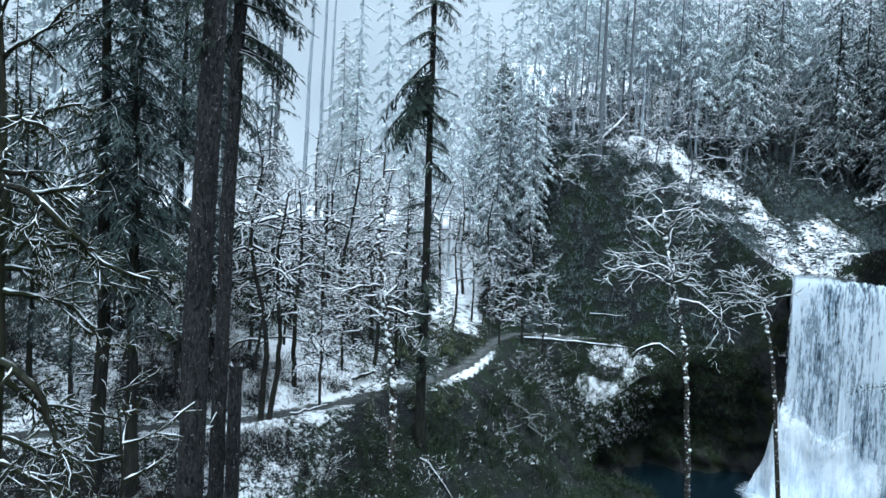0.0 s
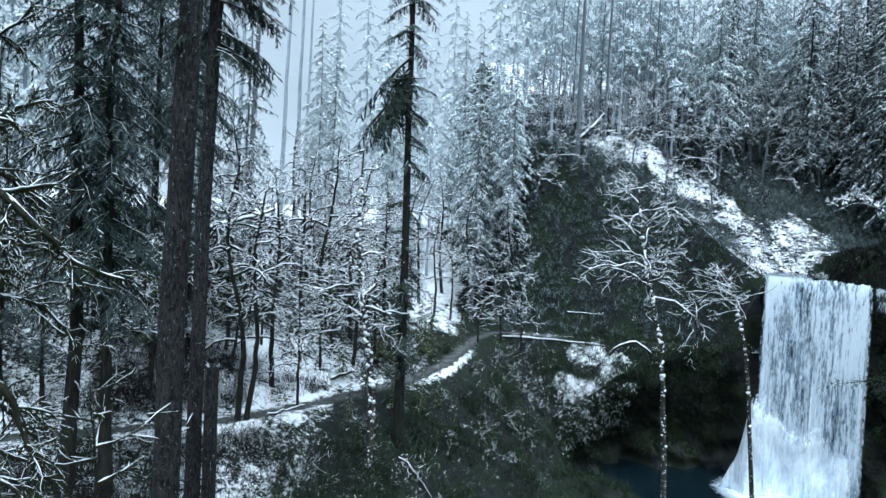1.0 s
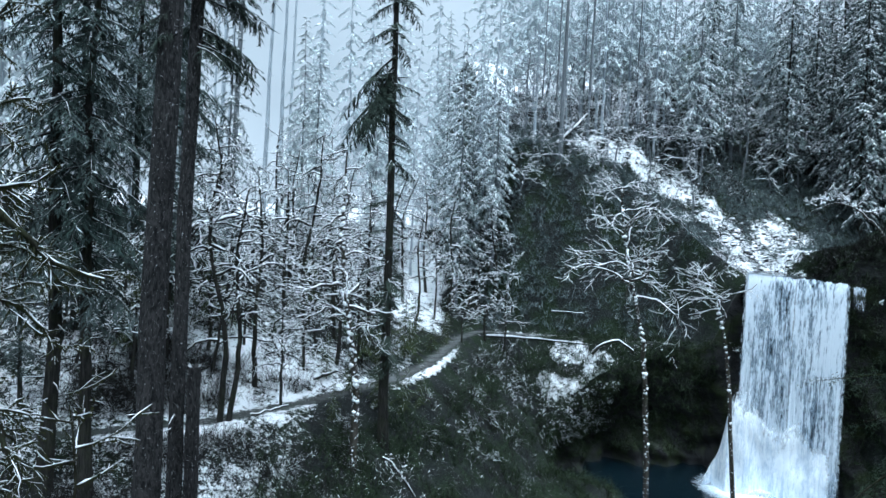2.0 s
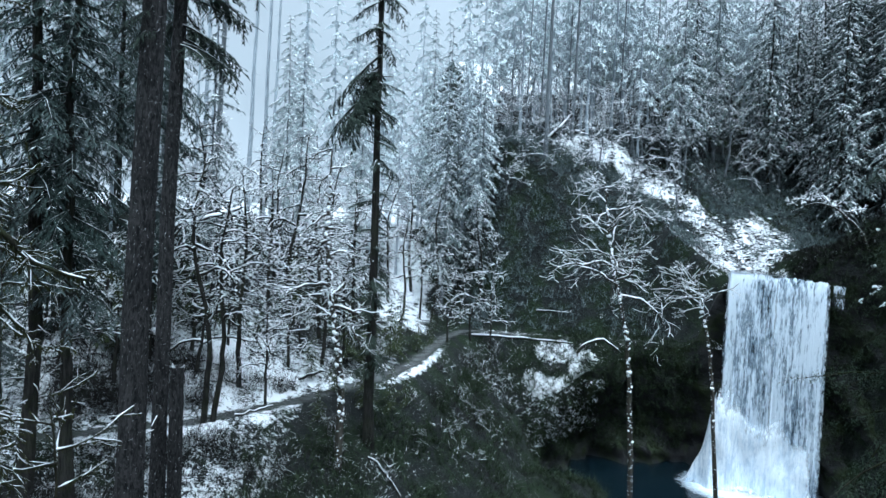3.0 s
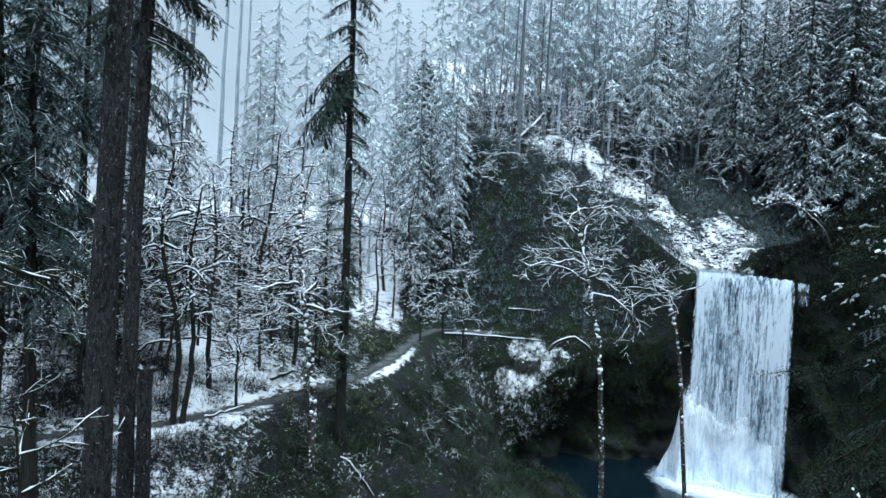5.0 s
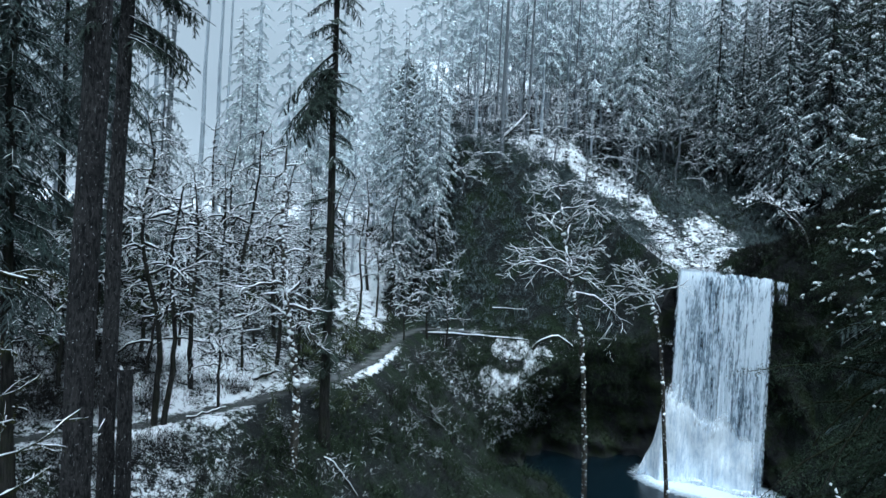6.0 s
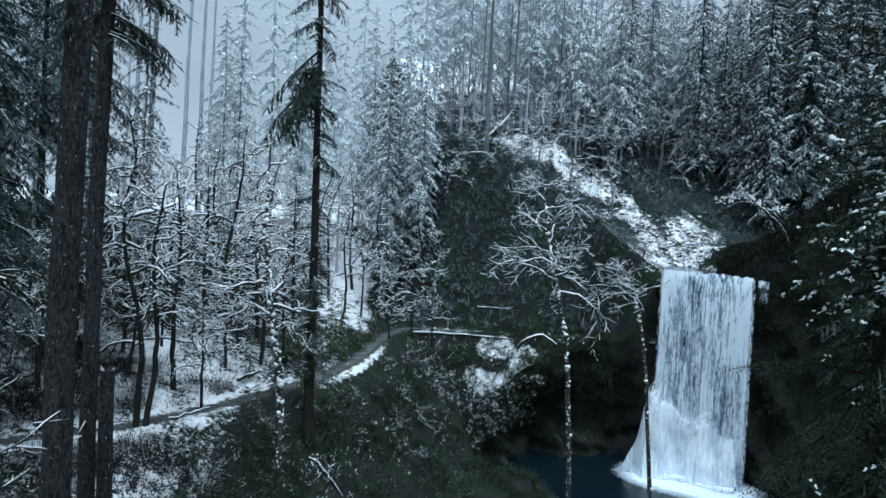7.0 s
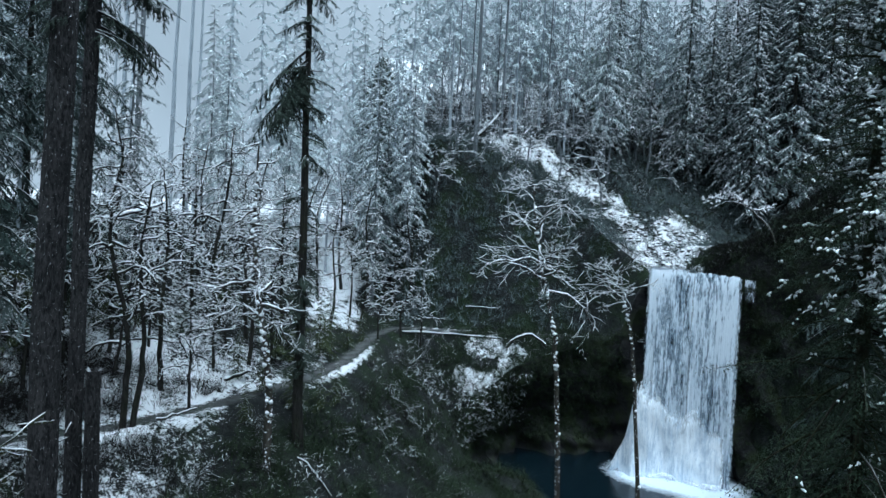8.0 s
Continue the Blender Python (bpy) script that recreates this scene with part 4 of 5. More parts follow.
# These far trunks wear bark colours lightened for haze.
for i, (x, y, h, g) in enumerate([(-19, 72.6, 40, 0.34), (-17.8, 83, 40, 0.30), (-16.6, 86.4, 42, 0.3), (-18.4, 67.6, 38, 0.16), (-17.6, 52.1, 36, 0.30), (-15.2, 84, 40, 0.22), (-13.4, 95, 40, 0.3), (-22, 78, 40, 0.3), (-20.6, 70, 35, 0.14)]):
    pole("dead_tree", (x, y), h, g, M_FARBARK if y < 60 or i == 0 else M_MISTBARK, "tall thin trunk rising into the mist, coloured pale for haze", "trunks in the mist", seed=60 + i, stubs=10, lean=(0.6, 0))
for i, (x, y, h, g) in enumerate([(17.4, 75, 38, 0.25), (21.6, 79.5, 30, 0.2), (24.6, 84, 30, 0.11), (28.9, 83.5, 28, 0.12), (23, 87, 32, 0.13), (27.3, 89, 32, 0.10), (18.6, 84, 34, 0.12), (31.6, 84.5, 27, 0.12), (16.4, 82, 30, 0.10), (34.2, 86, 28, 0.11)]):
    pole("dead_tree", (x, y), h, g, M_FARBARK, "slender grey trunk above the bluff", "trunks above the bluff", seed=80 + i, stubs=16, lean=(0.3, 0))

# ---- leafless trees ----
def foot(x, y):
    return (x, y, gz(x, y))


z = gz(-2.2, 33.9)
bare_tree("alder_tree", foot(-2.2, 33.9), [(0, 0, 0), (-0.02, 0, 15.3 - z), (-0.5, 0, 18 - z), (-1.05, 0, 22.6 - z), (-0.95, 0, 26.6 - z)], 0.22, 15, 111, "crooked alder trunk caked with blobs of snow", first=0.42, reach=3.4, rise=0.2, kids=5, curl=-0.05, wander=0.62, cap=0.3, dust=0.01, clots=110, step=0.22)
z = gz(17.3, 43.7)
bare_tree("alder_tree", foot(17.3, 43.7), [(0, 0, 0), (-0.55, 0.2, 14.5 - z), (-1.1, 0.4, 17.5 - z), (-2.1, 0.8, 21.6 - z), (-2.6, 1.0, 26 - z)], 0.21, 17, 102, "spreading bare alder with snow along every limb", first=0.56, reach=7.0, rise=0.45, kids=5, curl=-0.05, wander=0.55, cap=0.5, clots=90)
z = gz(22.4, 41.3)
bare_tree("alder_tree", foot(22.4, 41.3), [(0, 0, 0), (-0.7, 0.4, 13 - z), (-1.25, 0.65, 17 - z), (-1.85, 0.95, 19.5 - z)], 0.175, 9, 103, "slim dark alder leaning before the falls with snowy top limbs", first=0.80, reach=5.5, rise=0.35, kids=5, curl=-0.06, wander=0.45, aim=(110, 260), cap=0.4, clots=26)

proto = []
for k, (h, g, n, f, r) in enumerate([(9, 0.13, 12, 0.3, 3.6), (12, 0.16, 14, 0.4, 4.0), (7, 0.10, 11, 0.25, 3.0), (14, 0.17, 14, 0.5, 3.8), (10, 0.13, 12, 0.45, 4.4), (8, 0.10, 13, 0.10, 5.0), (6, 0.09, 12, 0.06, 4.6)]):
    rr = np.random.default_rng(200 + k)
    line = [(0, 0, 0), (rr.uniform(-0.5, 0.5), rr.uniform(-0.5, 0.5), h * 0.35), (rr.uniform(-1, 1), rr.uniform(-1, 1), h * 0.7), (rr.uniform(-1.6, 1.6), rr.uniform(-1.6, 1.6), h)]
    proto.append((line, g, n, f, r))
places = [(-8.95, 33.5, 3), (-8.55, 33.7, 1), (-8.3, 38.2, 1), (-6.8, 46.5, 3), (-4.8, 47.8, 3), (-11.5, 40, 0), (-10.2, 44.5, 4), (-12.8, 46.5, 1), (-8.8, 49.5, 0), (-6, 41.5, 2), (-4.2, 43.8, 0),
          (-2.5, 50, 1), (-5.5, 54, 4), (-9.5, 55, 1), (-13, 53, 0), (-1.2, 56, 3), (1.2, 59.5, 1), (-3.2, 61, 1), (-7.5, 62, 4), (-12, 62, 1), (3.2, 66, 4), (0, 67, 3), (-6.5, 36.6, 2), (4.8, 69.5, 1),
          (8.3, 64.6, 0), (11.2, 69.4, 2), (9.8, 70.5, 3), (-16.3, 46, 4), (-14.2, 35.6, 2), (5.6, 60, 2), (10.2, 64.2, 2), (-18.4, 55, 1), (2.5, 73, 1), (-4, 72, 4), (-9, 74, 3),
          (23, 72.5, 4), (27.5, 74.5, 4), (30.5, 75.5, 1), (31.5, 71, 0), (34, 79, 4), (29.6, 81, 1), (33.5, 75, 1), (44, 71, 4), (43.5, 66, 0), (40.5, 63.5, 2), (46, 64, 1), (26, 70, 2), (20.4, 70.5, 2), (25.2, 66.8, 2), (12.5, 73.5, 6), (14.6, 74.6, 5), (17.8, 73.6, 6), (15.5, 77.5, 4), (19.5, 76, 5), (11.5, 76.5, 5), (21.6, 73.4, 6), (23.2, 75.6, 5), (36.5, 77, 4), (39, 80, 4), (41.5, 76.5, 5), (38, 74, 5), (45, 78, 1), (34.5, 71, 5), (37, 72, 6), (40, 73, 4), (42, 74, 5), (36, 74.5, 4), (32.5, 73, 4), (39.5, 76, 1), (35, 77.5, 1), (31, 77.5, 4), (43.5, 78, 4), (24.5, 83, 4), (27.5, 82.4, 5), (31, 80.5, 0), (33.8, 79, 5), (36.4, 76.6, 4), (38.2, 75, 5), (45.2, 74, 4), (46.8, 71.5, 5), (30, 84, 1), (36, 81, 0), (41, 79.5, 0), (14.2, 82, 1), (17, 86, 4), (20, 84.5, 5), (22, 89, 1), (25.5, 87, 4), (28, 86, 6), (33, 84, 4), (16, 90, 5), (19, 92, 4), (24, 93, 5), (30, 90, 4), (35.5, 86, 5), (13, 87, 5), (27, 95, 1)]
made = {}
places = [(x * 1.09, y * 1.09, k) if x > 35 and y > 68 else (x, y, k) for x, y, k in places]
places = [p for p in places if not (p[0] > 38 and math.hypot(p[0], p[1]) < 92)]
places = [p for p in places if p[0] < 16 or min(abs(along(b, np.array(p[0]), np.array(p[1]))[0]) for b in (BROW, PATCH)) > 2.4]
rng = np.random.default_rng(5)
while len(places) < 118:
    x, y = rng.uniform(-19, 10), rng.uniform(36, 74)
    s, _ = along(TRAIL, np.array(x), np.array(y))
    deg = math.degrees(math.atan2(x, y))
    if s > 2.2 and not 0.3 < deg < 3.6 and not (deg < -11 and y > 58) and min((x - u) ** 2 + (y - w) ** 2 for u, w, _ in places) > 1.7:
        places.append((x, y, int(rng.choice([0, 2, 4, 5, 5, 6, 6]))))
for i, (x, y, k) in enumerate(places):
    # trees above the bluff get a paler bark colour for haze
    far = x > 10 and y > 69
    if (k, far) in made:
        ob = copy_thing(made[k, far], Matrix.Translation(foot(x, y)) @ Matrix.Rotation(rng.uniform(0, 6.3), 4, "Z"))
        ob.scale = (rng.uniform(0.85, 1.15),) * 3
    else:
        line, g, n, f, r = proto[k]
        made[k, far] = bare_tree("bare_tree", foot(x, y), line, g, n, 210 + k, "leafless tree above the bluff with snowy branches, bark paled for haze" if far else "small leafless tree with snow on its crooked branches", M_FARBARK if far else M_BARK, "leafless trees", first=f, reach=r, kids=4, rise=0.35, curl=-0.09, wander=0.75, cap=0.42, dust=0.012, step=0.3)

# the bare tree that bows over the stream above the falls
bare_tree("bare_tree", foot(40.2, 52.35), [(0, 0, 0), (-0.6, 0.4, 1.8), (-1.9, 1.4, 3.5), (-3.3, 2.4, 4.2), (-4.9, 3.4, 3.2)], 0.13, 10, 301, "bare tree bowed over the stream", M_ALDER, first=0.4, reach=2.2, rise=0.3, cap=0.8, dust=0.02)

# mossy maple close by, and the saplings under it
ARMS = [(9.25, -8, 1.9, 0.02, 0.0, 0.055), (9.2, 20, 1.5, 0.25, -0.06, 0.045), (8.6, -14, 1.9, 0.25, -0.17, 0.05), (8.45, 8, 1.6, 0.1, -0.14, 0.05), (8.4, -30, 1.3, -0.6, -0.03, 0.06),
        (7.7, 24, 1.6, -0.1, -0.10, 0.04), (7.1, -6, 1.5, 0.35, -0.16, 0.05), (6.95, 12, 1.0, 0.1, -0.22, 0.05), (8.2, 5, 3.0, -0.45, -0.10, 0.075), (6.6, -4, 2.1, -0.3, -0.07, 0.05),
        (5.5, 3, 2.4, 0.2, -0.12, 0.08), (5.3, -20, 1.7, 0.0, -0.16, 0.06), (4.3, -10, 1.6, 0.3, -0.16, 0.045), (3.9, 15, 1.9, 0.1, -0.10, 0.05), (10.2, 0, 1.7, 0.5, -0.05, 0.04), (10.8, -30, 1.4, 0.7, 0.0, 0.035)]
bare_tree("maple_tree", foot(-6.95, 10.2), [(0, 0, 0), (0.1, 0, 6), (0.05, 0.1, 9), (-0.3, 0, 15)], 0.13, 0, 401, "mossy bare maple with snow along its arching limbs", M_MAPLE, kids=6, moss=True, wander=0.5, cap=0.42, dust=0.003, step=0.16, arms=ARMS)
bare_tree("sapling", foot(-6.2, 12.55), [(0, 0, 0), (0.15, 0, 3), (0.25, 0, 4.2), (0.1, 0, 19.2 - gz(-6.2, 12.55))], 0.06, 7, 402, "thin mossy sapling with snow on its side shoots", M_MAPLE, first=0.55, reach=1.9, kids=3, moss=True, rise=0.3, depth=1, dust=0.006)

# ---- conifer close on the other side, with mossy stems ----
rightc = conifer_meshes(24, 4.4, 0.5, 520, 71, 0.22, 17, 18, 0.40, 0.007, ragged=0.85, blade=0.15, joints=4, snow=0.55, lump=0.045, bare_below=10.7, clots=True, spread=0.24, snow_way=-0.7, wild=0.35, loose=0.55)
# The last two stay out of view, added to block light from the right.
for i, (x, y, sc) in enumerate([(13.1, 13.9, 1.0), (17.6, 17.5, 0.9), (17.8, 12.6, 1.0), (15.2, 8.4, 0.9)]):
    conifer((x, y), (rightc, dark[1], rightc, rightc)[i], M_MAPLE, M_NEEDLE_R, "mossy dark hemlock hung with clumps of snow", "hemlocks close by", 1.9 * i, sc)

# ---- young conifers along the trail and among the leafless trees ----
young = conifer_meshes(6, 1.9, 0.4, 46, 91, 0.07, 9, 8, 0.4, 0.03, ragged=0.5, stubs=0, snow=0.06, lump=0.03)
for i, (x, y, sc) in enumerate([(0.3, 49.4, 0.85), (-1.5, 46.6, 0.9), (1.0, 52.4, 0.8), (-2.6, 45.2, 0.7), (2.6, 54.5, 0.55), (-4.6, 41.6, 0.5), (-3.0, 40.0, 0.45), (-1.2, 39.4, 0.6), (0.4, 40.6, 0.5), (-7.0, 50.5, 0.9), (-3.6, 36.4, 0.4), (1.4, 42.0, 0.45), (-12.2, 42.5, 1.0), (-15.0, 38.0, 1.1), (4.0, 58.5, 0.5)]):
    conifer((x, y), young, M_BARK, M_CEDAR, "young green conifer beside the trail", "young conifers", 2.1 * i, sc)
for i, (x, y, k) in enumerate([(-8.2, 60.5, 1), (-3.0, 64.5, 0), (-13.0, 49.0, 1), (-10.8, 66.8, 0), (9.8, 73.2, 1)]):
    stand("snowy" if y < 55 else "frosted", x, y, k, 1.1 * i, 0.8)

# ---- leafless shrubs on the bank ----
shrub = None
rng = np.random.default_rng(15)
spots = []
while len(spots) < 24:
    x, y = rng.uniform(-12, 24), rng.uniform(28, 66)
    s, _ = along(TRAIL, np.array(x), np.array(y))
    if -5.5 < s < -1.9 and math.hypot(x, y) > 27 and not (x > 12 and s < -4.5) and gz(x, y) > 2:
        spots.append((x, y))
for i, (x, y) in enumerate(spots):
    if shrub is None:
        shrub = bare_tree("shrub", foot(x, y), [(0, 0, 0), (0.05, 0, 0.5), (0.1, 0.05, 1.1)], 0.035, 15, 501, "leafless shrub of arching twigs flecked with snow", M_TWIG, "shrubs on the bank", first=0.02, reach=1.7, rise=1.2, curl=-0.2, kids=6, depth=1, wander=0.7, snowy=False, step=0.25)
        shrub["category"] = "shrub"
    else:
        copy_thing(shrub, Matrix.Translation(foot(x, y)) @ Matrix.Rotation(rng.uniform(0, 6.3), 4, "Z") @ Matrix.Scale(rng.uniform(0.45, 1.2), 4))


# ---- fallen logs ----
def log(a, b, girth, label, seed, name="fallen_log", sag=0.0, deep=0.75):
    rng = np.random.default_rng(seed)
    a, b = np.array(a, float), np.array(b, float)
    ob = base(name, a, label, "log", "fallen logs")
    t = np.linspace(0, 1, 9)[:, None]
    p = (b - a) * t + np.array([0, 0, sag]) * np.sin(np.pi * t) + rng.normal(0, girth * 0.12 + 0.03, (9, 3))
    r = girth * (1 - 0.35 * t[:, 0])
    wood, snow = Geo(), Geo()
    wood.tube(p, r, 8, 0.08, rng)
    snow.tube(p + [0, 0, 1] * (r * 0.7)[:, None], r * deep * rng.uniform(0.75, 1.2, 9), 6)
    part("log", wood, M_BARK, ob, smooth=True)
    part("snow_cover", snow, M_SNOW, ob, "snow lying along the log", True)
    return ob


def lie(x, y, up=0.15):
    return (x, y, gz(x, y) + up)


log((17.5, 77.2, gz(17.5, 77.2) + 0.3), (20.9, 76.6, 37.0), 0.22, "snow-covered log leaning at the brink of the bluff", 1, deep=1.12)
# floats nearer than its likely spot so that the camera sees it
log((-11.40, 35.2, 22.05), (-9.05, 41.0, 23.35), 0.12, "long snowy log hung among the trees to fit the view", 2, deep=1.1)
log(lie(32.2, 81.6, 0.4), lie(38.6, 83.2, 0.8), 0.15, "snowy log lying across the bank", 3, deep=1.1)
log(lie(-7.6, 34.4, 0.1), lie(-6.0, 35.9, 0.3), 0.06, "thin snowy log along the trail's edge", 4)
log(lie(8.6, 65.9, 0.05), lie(18.6, 63.0, 0.1), 0.10, "long snow-topped log edging the trail", 5, deep=1.1, sag=0.1)
log((18.4, 62.2, 11.4), (22.3, 61.6, 11.8), 0.15, "arched snowy branch by the trail", 6, sag=1.1)
log(lie(-5.2, 40.6, 0.3), lie(-3.6, 39.2, 1.6), 0.10, "snowy broken limb propped in the thicket", 7)
# added log in place of a short stretch of pale path
log(lie(-0.7, 35.9, 0.1), lie(1.1, 34.8, 0.1), 0.09, "curved weathered log on the ferny bank, standing in for a path", 10, sag=0.25, deep=0.12)
log(lie(15.4, 67.2, 0.3), lie(18.6, 66.2, 0.3), 0.08, "thin snowy rail of wood above the trail", 9)
log(lie(22, 82, 0.5), lie(25.5, 83.4, 0.9), 0.2, "snowy log lying under the trees", 8)


# ---- brush, ferns and litter ----
def scatter(n, area, seed, keep):
    """Random places in a box of the plan for which keep(x, y, s, q, rng) holds."""
    rng = np.random.default_rng(seed)
    x, y = rng.uniform(area[0], area[1], n), rng.uniform(area[2], area[3], n)
    s, _ = along(TRAIL, x, y)
    q, _ = along(STREAM, x, y)
    ok = keep(x, y, s, q, rng.uniform(0, 1, n))
    x, y = x[ok], y[ok]
    g, _ = along(RIM, x, y)
    hang = (g > 0) & (g < 4.6) & (x > 12) & (x < 44)
    return x, y, np.where(hang, shelf(x, y), ground(x, y)), rng


def tufts(name, x, y, z, rng, material, label, blades, length, width, spread, droop, cat="undergrowth"):
    """Clumps of arching stems, each stem two leaf-shaped lengths."""
    n = len(x)
    size = rng.uniform(0.5, 1.35, (n, 1))
    a = rng.uniform(0, 6.283, (n, blades))
    tilt = rng.uniform(0.15, 1.0, (n, blades)) * spread
    d = np.stack([np.cos(a) * np.sin(tilt), np.sin(a) * np.sin(tilt), np.cos(tilt)], -1).reshape(-1, 3)
    p = np.repeat(np.stack([x, y, z - 0.05], -1), blades, 0) + rng.normal(0, 0.1, (n * blades, 3)) * [1, 1, 0]
    ln = (length * size * rng.uniform(0.5, 1.2, (n, blades))).reshape(-1)
    side = unit(np.cross(d, rng.normal(0, 0.4, d.shape) + [0, 0, 1]))
    g = Geo()
    g.blades(p, d, side, ln * 0.7, np.full(len(p), width))
    tip = p + d * (ln * 0.6)[:, None]
    d2 = unit(d + np.array([0, 0, -1]) * droop + rng.normal(0, 0.25, d.shape))
    g.blades(tip, d2, unit(np.cross(d2, [0.1, 0.2, 1.0])), ln * 0.6, np.full(len(p), width * 0.9))
    tagged(part(name, g, material), label, cat, kind="stuff")


def z_ok(x, y):
    return ground(x, y) > POOL_Z + 0.15


def off_brow(x, y, r):
    """Little grows through the snow along the brow and on the patch behind it."""
    d = np.minimum(np.abs(along(BROW, x, y)[0]), np.abs(along(PATCH, x, y)[0]))
    return r < 0.10 + 0.80 * smooth(d, 1.6, 3.6)


def clump(x, y, seed, scale=0.45):
    return 0.5 + 0.35 * fbm(x, y, scale, seed)


LAND = (-34, 56, 20, 100)
x, y, z, rg = scatter(9000, (8, 42, 76, 112), 33, lambda x, y, s, q, r: (np.hypot(x, y) > 84) & (q > 8) & (s > 6) & (r < clump(x, y, 4.0, 0.5)))
tufts("brush", x, y, z, rg, M_BRUSH_S, "snowy brush under the trees above the bluff", 8, 1.2, 0.03, 1.2, 0.6)
x, y, z, rg = scatter(26000, LAND, 1, lambda x, y, s, q, r: (s > 1.2) & (x < 9) & (y < 90) & (r < (0.75 - 0.35 * smooth(x, -14, -11) * smooth(x, -2, -4) * smooth(y, 46, 42)) * (0.12 + 0.88 * smooth(np.abs(along(GLADE, x, y)[0]), 1.6, 2.8))))
tufts("brush", x, y, z, rg, M_BRUSH, "bare brown brush poking through the snow", 8, 0.9, 0.016, 1.25, 0.6)
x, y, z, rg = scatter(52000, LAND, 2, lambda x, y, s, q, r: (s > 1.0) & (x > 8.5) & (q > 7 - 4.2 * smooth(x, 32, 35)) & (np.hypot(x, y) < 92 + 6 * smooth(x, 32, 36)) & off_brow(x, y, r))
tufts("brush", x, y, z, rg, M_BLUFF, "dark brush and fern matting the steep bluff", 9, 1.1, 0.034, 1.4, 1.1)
x, y, z, rg = scatter(60000, LAND, 3, lambda x, y, s, q, r: (s < -1.4 - 0.9 * smooth(x, -3, 0)) & (s > -14) & (x < 16) & (r < clump(x, y, 3.0) * smooth(s, -14, -6)) & z_ok(x, y))
tufts("brush", x, y, z, rg, M_BRUSH, "tangled dark brush below the trail", 9, 0.85, 0.013, 1.3, 0.6)
x, y, z, rg = scatter(30000, LAND, 13, lambda x, y, s, q, r: (s < -1.3 - 0.7 * smooth(x, -3, 0)) & (s > -7) & (x < 14) & (clump(x, y, 7.0, 0.9) > 0.56) & (r < 0.5))
tufts("brush", x, y, z, rg, M_BRUSH_S, "low brush with clots of snow below the trail", 8, 0.6, 0.022, 1.35, 0.7)
x, y, z, rg = scatter(60000, LAND, 4, lambda x, y, s, q, r: (s < -3) & (s > -22) & (x < 20) & (x > -8) & (np.hypot(x, y) > 26) & (r < smooth(clump(x, y, 5.0, 0.8), 0.35, 0.7)) & z_ok(x, y))
tufts("fern", x, y, z, rg, M_FERN, "sword ferns and moss covering the bank", 9, 0.95, 0.03, 1.2, 0.9)
x, y, z, rg = scatter(14000, (-26, -3, 20, 40), 14, lambda x, y, s, q, r: (np.hypot(x, y) > 16) & (np.abs(s) > 1.3) & (r < 1.2 * smooth(clump(x, y, 2.0), 0.35, 0.75)))
tufts("brush", x, y, z, rg, M_BRUSH, "dark brush under the conifers", 10, 0.9, 0.012, 1.2, 0.5)
x, y, z, rg = scatter(26000, LAND, 5, lambda x, y, s, q, r: (s < -0.9) & (s > -7) & (x > 9) & (x < 32) & (y > 56) & (r < 0.08 + 0.72 * smooth(np.minimum(np.abs(along(SPILL, x, y)[0]), np.abs(along(VERGE, x, y)[0])), 0.7, 1.7)))
tufts("brush", x, y, z, rg, M_BRUSH_S, "snowy brush overhanging the rock brow", 9, 0.8, 0.02, 1.3, 0.7)
x, y, z, rg = scatter(30000, LAND, 6, lambda x, y, s, q, r: (q < -3.2) & (y > 34) & (np.hypot(x, y) < 92) & (r < 0.8))
tufts("brush", x, y, z, rg, M_FERN, "dark brush on the far bank", 8, 0.8, 0.026, 1.3, 0.8)
x, y, z, rg = scatter(40000, LAND, 7, lambda x, y, s, q, r: (q > 3.0) & (q < 18) & (y > 56) & (y < 76) & (x > 17) & (x < 37) & (s > 1.5) & (r < 0.3) & off_brow(x, y, r))
tufts("brush", x, y, z, rg, M_BRUSH_S, "snowy brush along the ridge by the stream", 7, 0.5, 0.03, 1.3, 0.6)


x, y, z, rg = scatter(16000, (35, 47, 42, 66), 8, lambda x, y, s, q, r: (q < -2.4) & (q > -14) & (r < 0.9) & (shelf(x, y) > 18))
tufts("brush", x, y, z, rg, M_BRUSH, "brown bare brush on the bank beside the lip", 8, 0.9, 0.022, 1.4, 0.7)


x, y, z, rg = scatter(5000, (29, 36.5, 60, 70), 9, lambda x, y, s, q, r: (q > 2.4) & (s > 0.5) & (r < 0.10))
tufts("brush", x, y, z, rg, M_BRUSH_S, "snowy brush at the edge above the falls", 7, 0.5, 0.02, 1.35, 0.7)


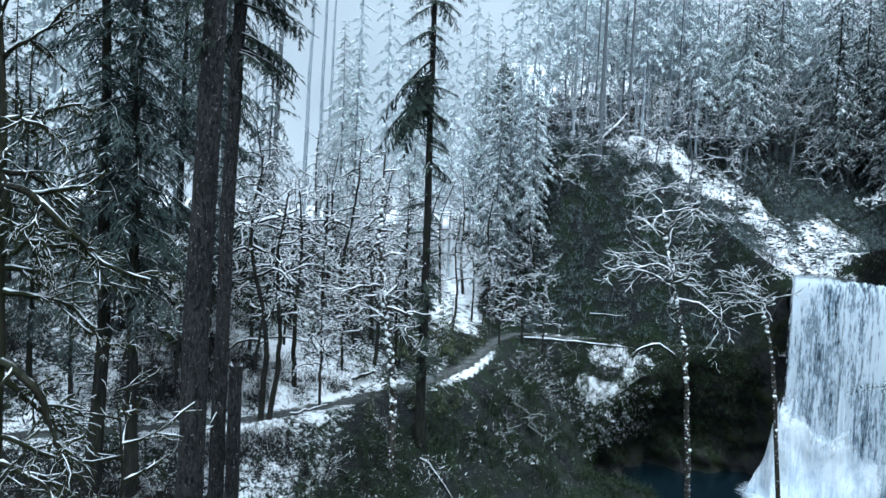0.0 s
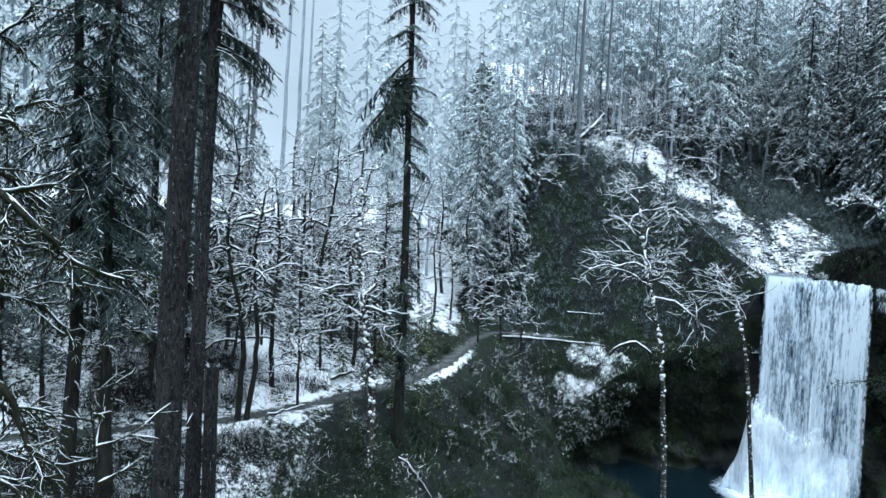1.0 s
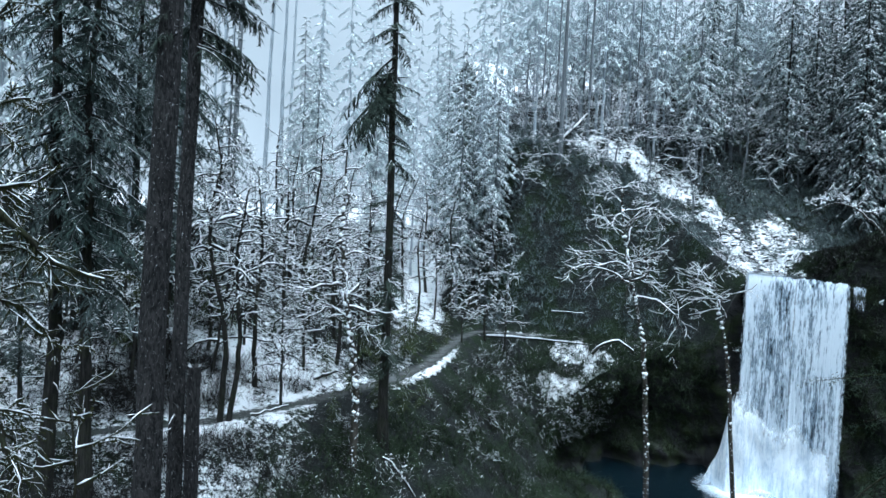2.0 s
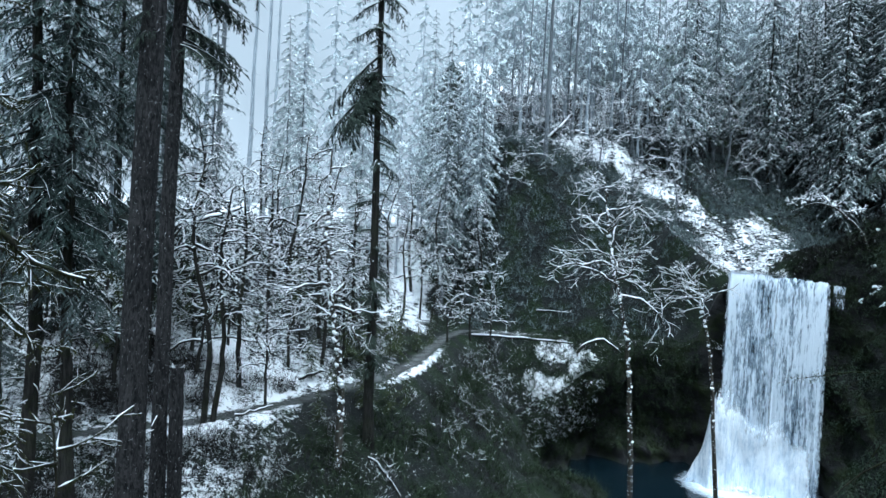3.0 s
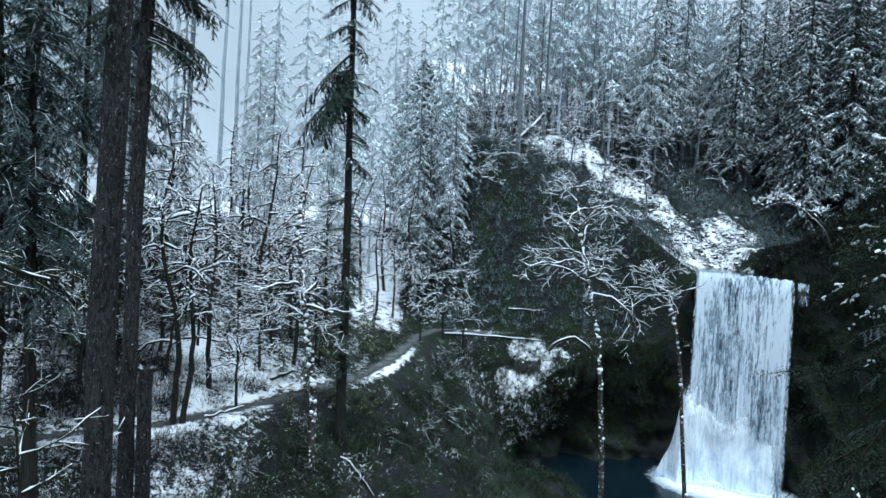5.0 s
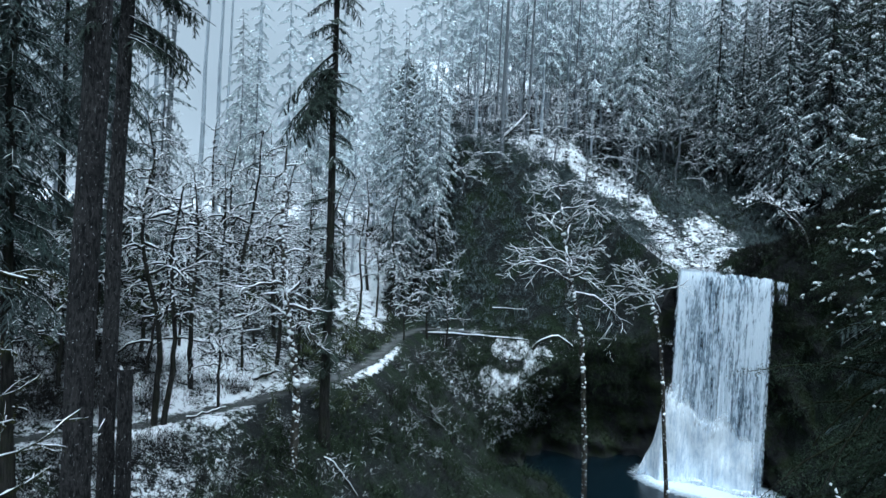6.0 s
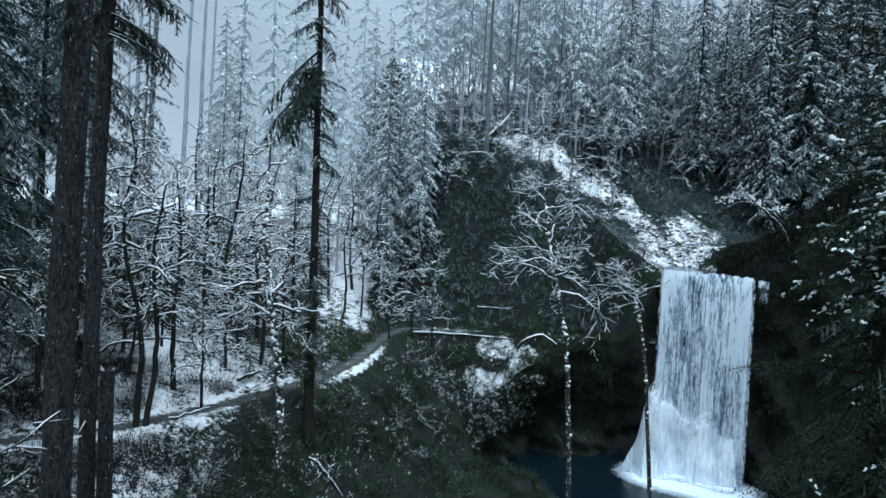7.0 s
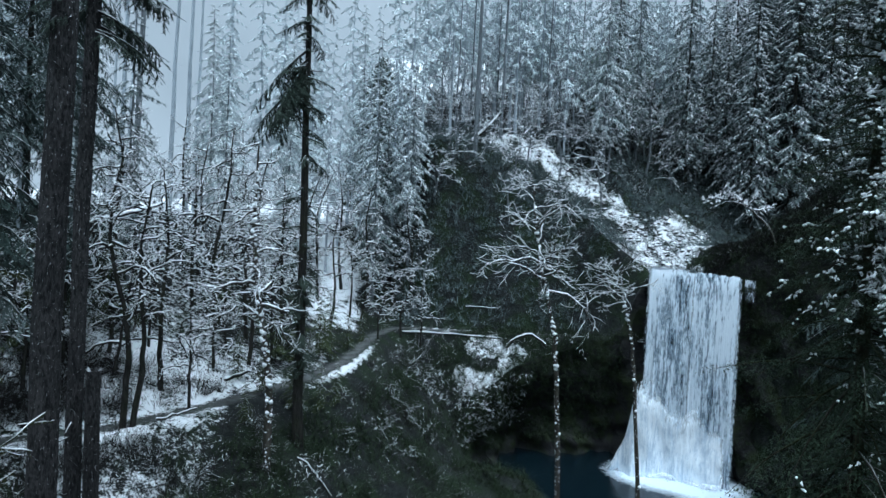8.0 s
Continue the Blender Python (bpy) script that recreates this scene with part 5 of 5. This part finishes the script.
# snow-capped stones on the brow and over the lip of the falls
def stones(n, seed):
    rng = np.random.default_rng(seed)
    a = np.arange(6) * math.pi / 3
    g = Geo()
    lines = [resample(BROW, 0.5), resample(PATCH, 0.5)]
    for k in range(n):
        line, wide = (lines[0][10:], 2.4) if rng.uniform() < 0.45 else (lines[1], 3.4)
        x, y = line[rng.integers(0, len(line))] + rng.normal(0, wide * 0.5, 2)
        r = rng.uniform(0.12, 0.34)
        z = gz(x, y) - 0.3 * r
        turn = rng.uniform(0, 1)
        rings = [np.column_stack([x + r * w * np.cos(a + turn) * rng.uniform(0.8, 1.2, 6), y + r * w * np.sin(a + turn) * rng.uniform(0.8, 1.2, 6), np.full(6, z + h * r) + rng.normal(0, 0.06 * r, 6)]) for w, h in ((0.9, 0.0), (1.0, 0.45), (0.75, 0.9), (0.1, 1.05))]
        i, j = np.meshgrid(np.arange(3), np.arange(6), indexing="ij")
        g.add(np.stack(rings), np.stack([i * 6 + j, i * 6 + (j + 1) % 6, (i + 1) * 6 + (j + 1) % 6, (i + 1) * 6 + j], -1))
    tagged(part("stones", g, M_STONE), "snow-capped dark stones strewn along the brow", "stones", kind="stuff")


stones(260, 31)
x, y, z, rg = scatter(9000, (17, 47, 62, 84), 32, lambda x, y, s, q, r: (np.minimum(np.abs(along(BROW, x, y)[0]), np.abs(along(PATCH, x, y)[0])) < 3.6) & (q > 2.6) & (r < 0.16))
tufts("brush", x, y, z, rg, M_BRUSH, "dark low brush breaking through the snow of the brow", 7, 0.4, 0.03, 1.3, 0.6)


# moss and fern hanging on the rock
def hang_on(ob, n, seed, keep):
    me = ob.data
    c = np.empty(len(me.polygons) * 3)
    me.polygons.foreach_get("center", c)
    c = c.reshape(-1, 3)
    c = c[keep(c[:, 0], c[:, 1], c[:, 2])]
    rng = np.random.default_rng(seed)
    c = c[rng.integers(0, len(c), n)] + rng.normal(0, 0.2, (n, 3))
    return c[:, 0], c[:, 1], c[:, 2], rng


cliff = bpy.data.objects["cliff"]
x, y, z, rg = hang_on(cliff, 14000, 21, lambda x, y, z: ((x > 37.5) & (z > 2)) | ((x < 30.5) & (z > 1.5) & (z < 13)))
tufts("fern", x, y, z, rg, M_FERN, "ferns and moss hanging on the wet rock", 8, 0.8, 0.03, 1.5, 1.6)
x, y, z, rg = hang_on(cliff, 700, 22, lambda x, y, z: (x < 21) & (z > 3) & (z < 9))
tufts("fern", x, y, z, rg, M_BRUSH_S, "snow-dusted brush hanging from the rock brow", 8, 0.7, 0.02, 1.5, 1.4)
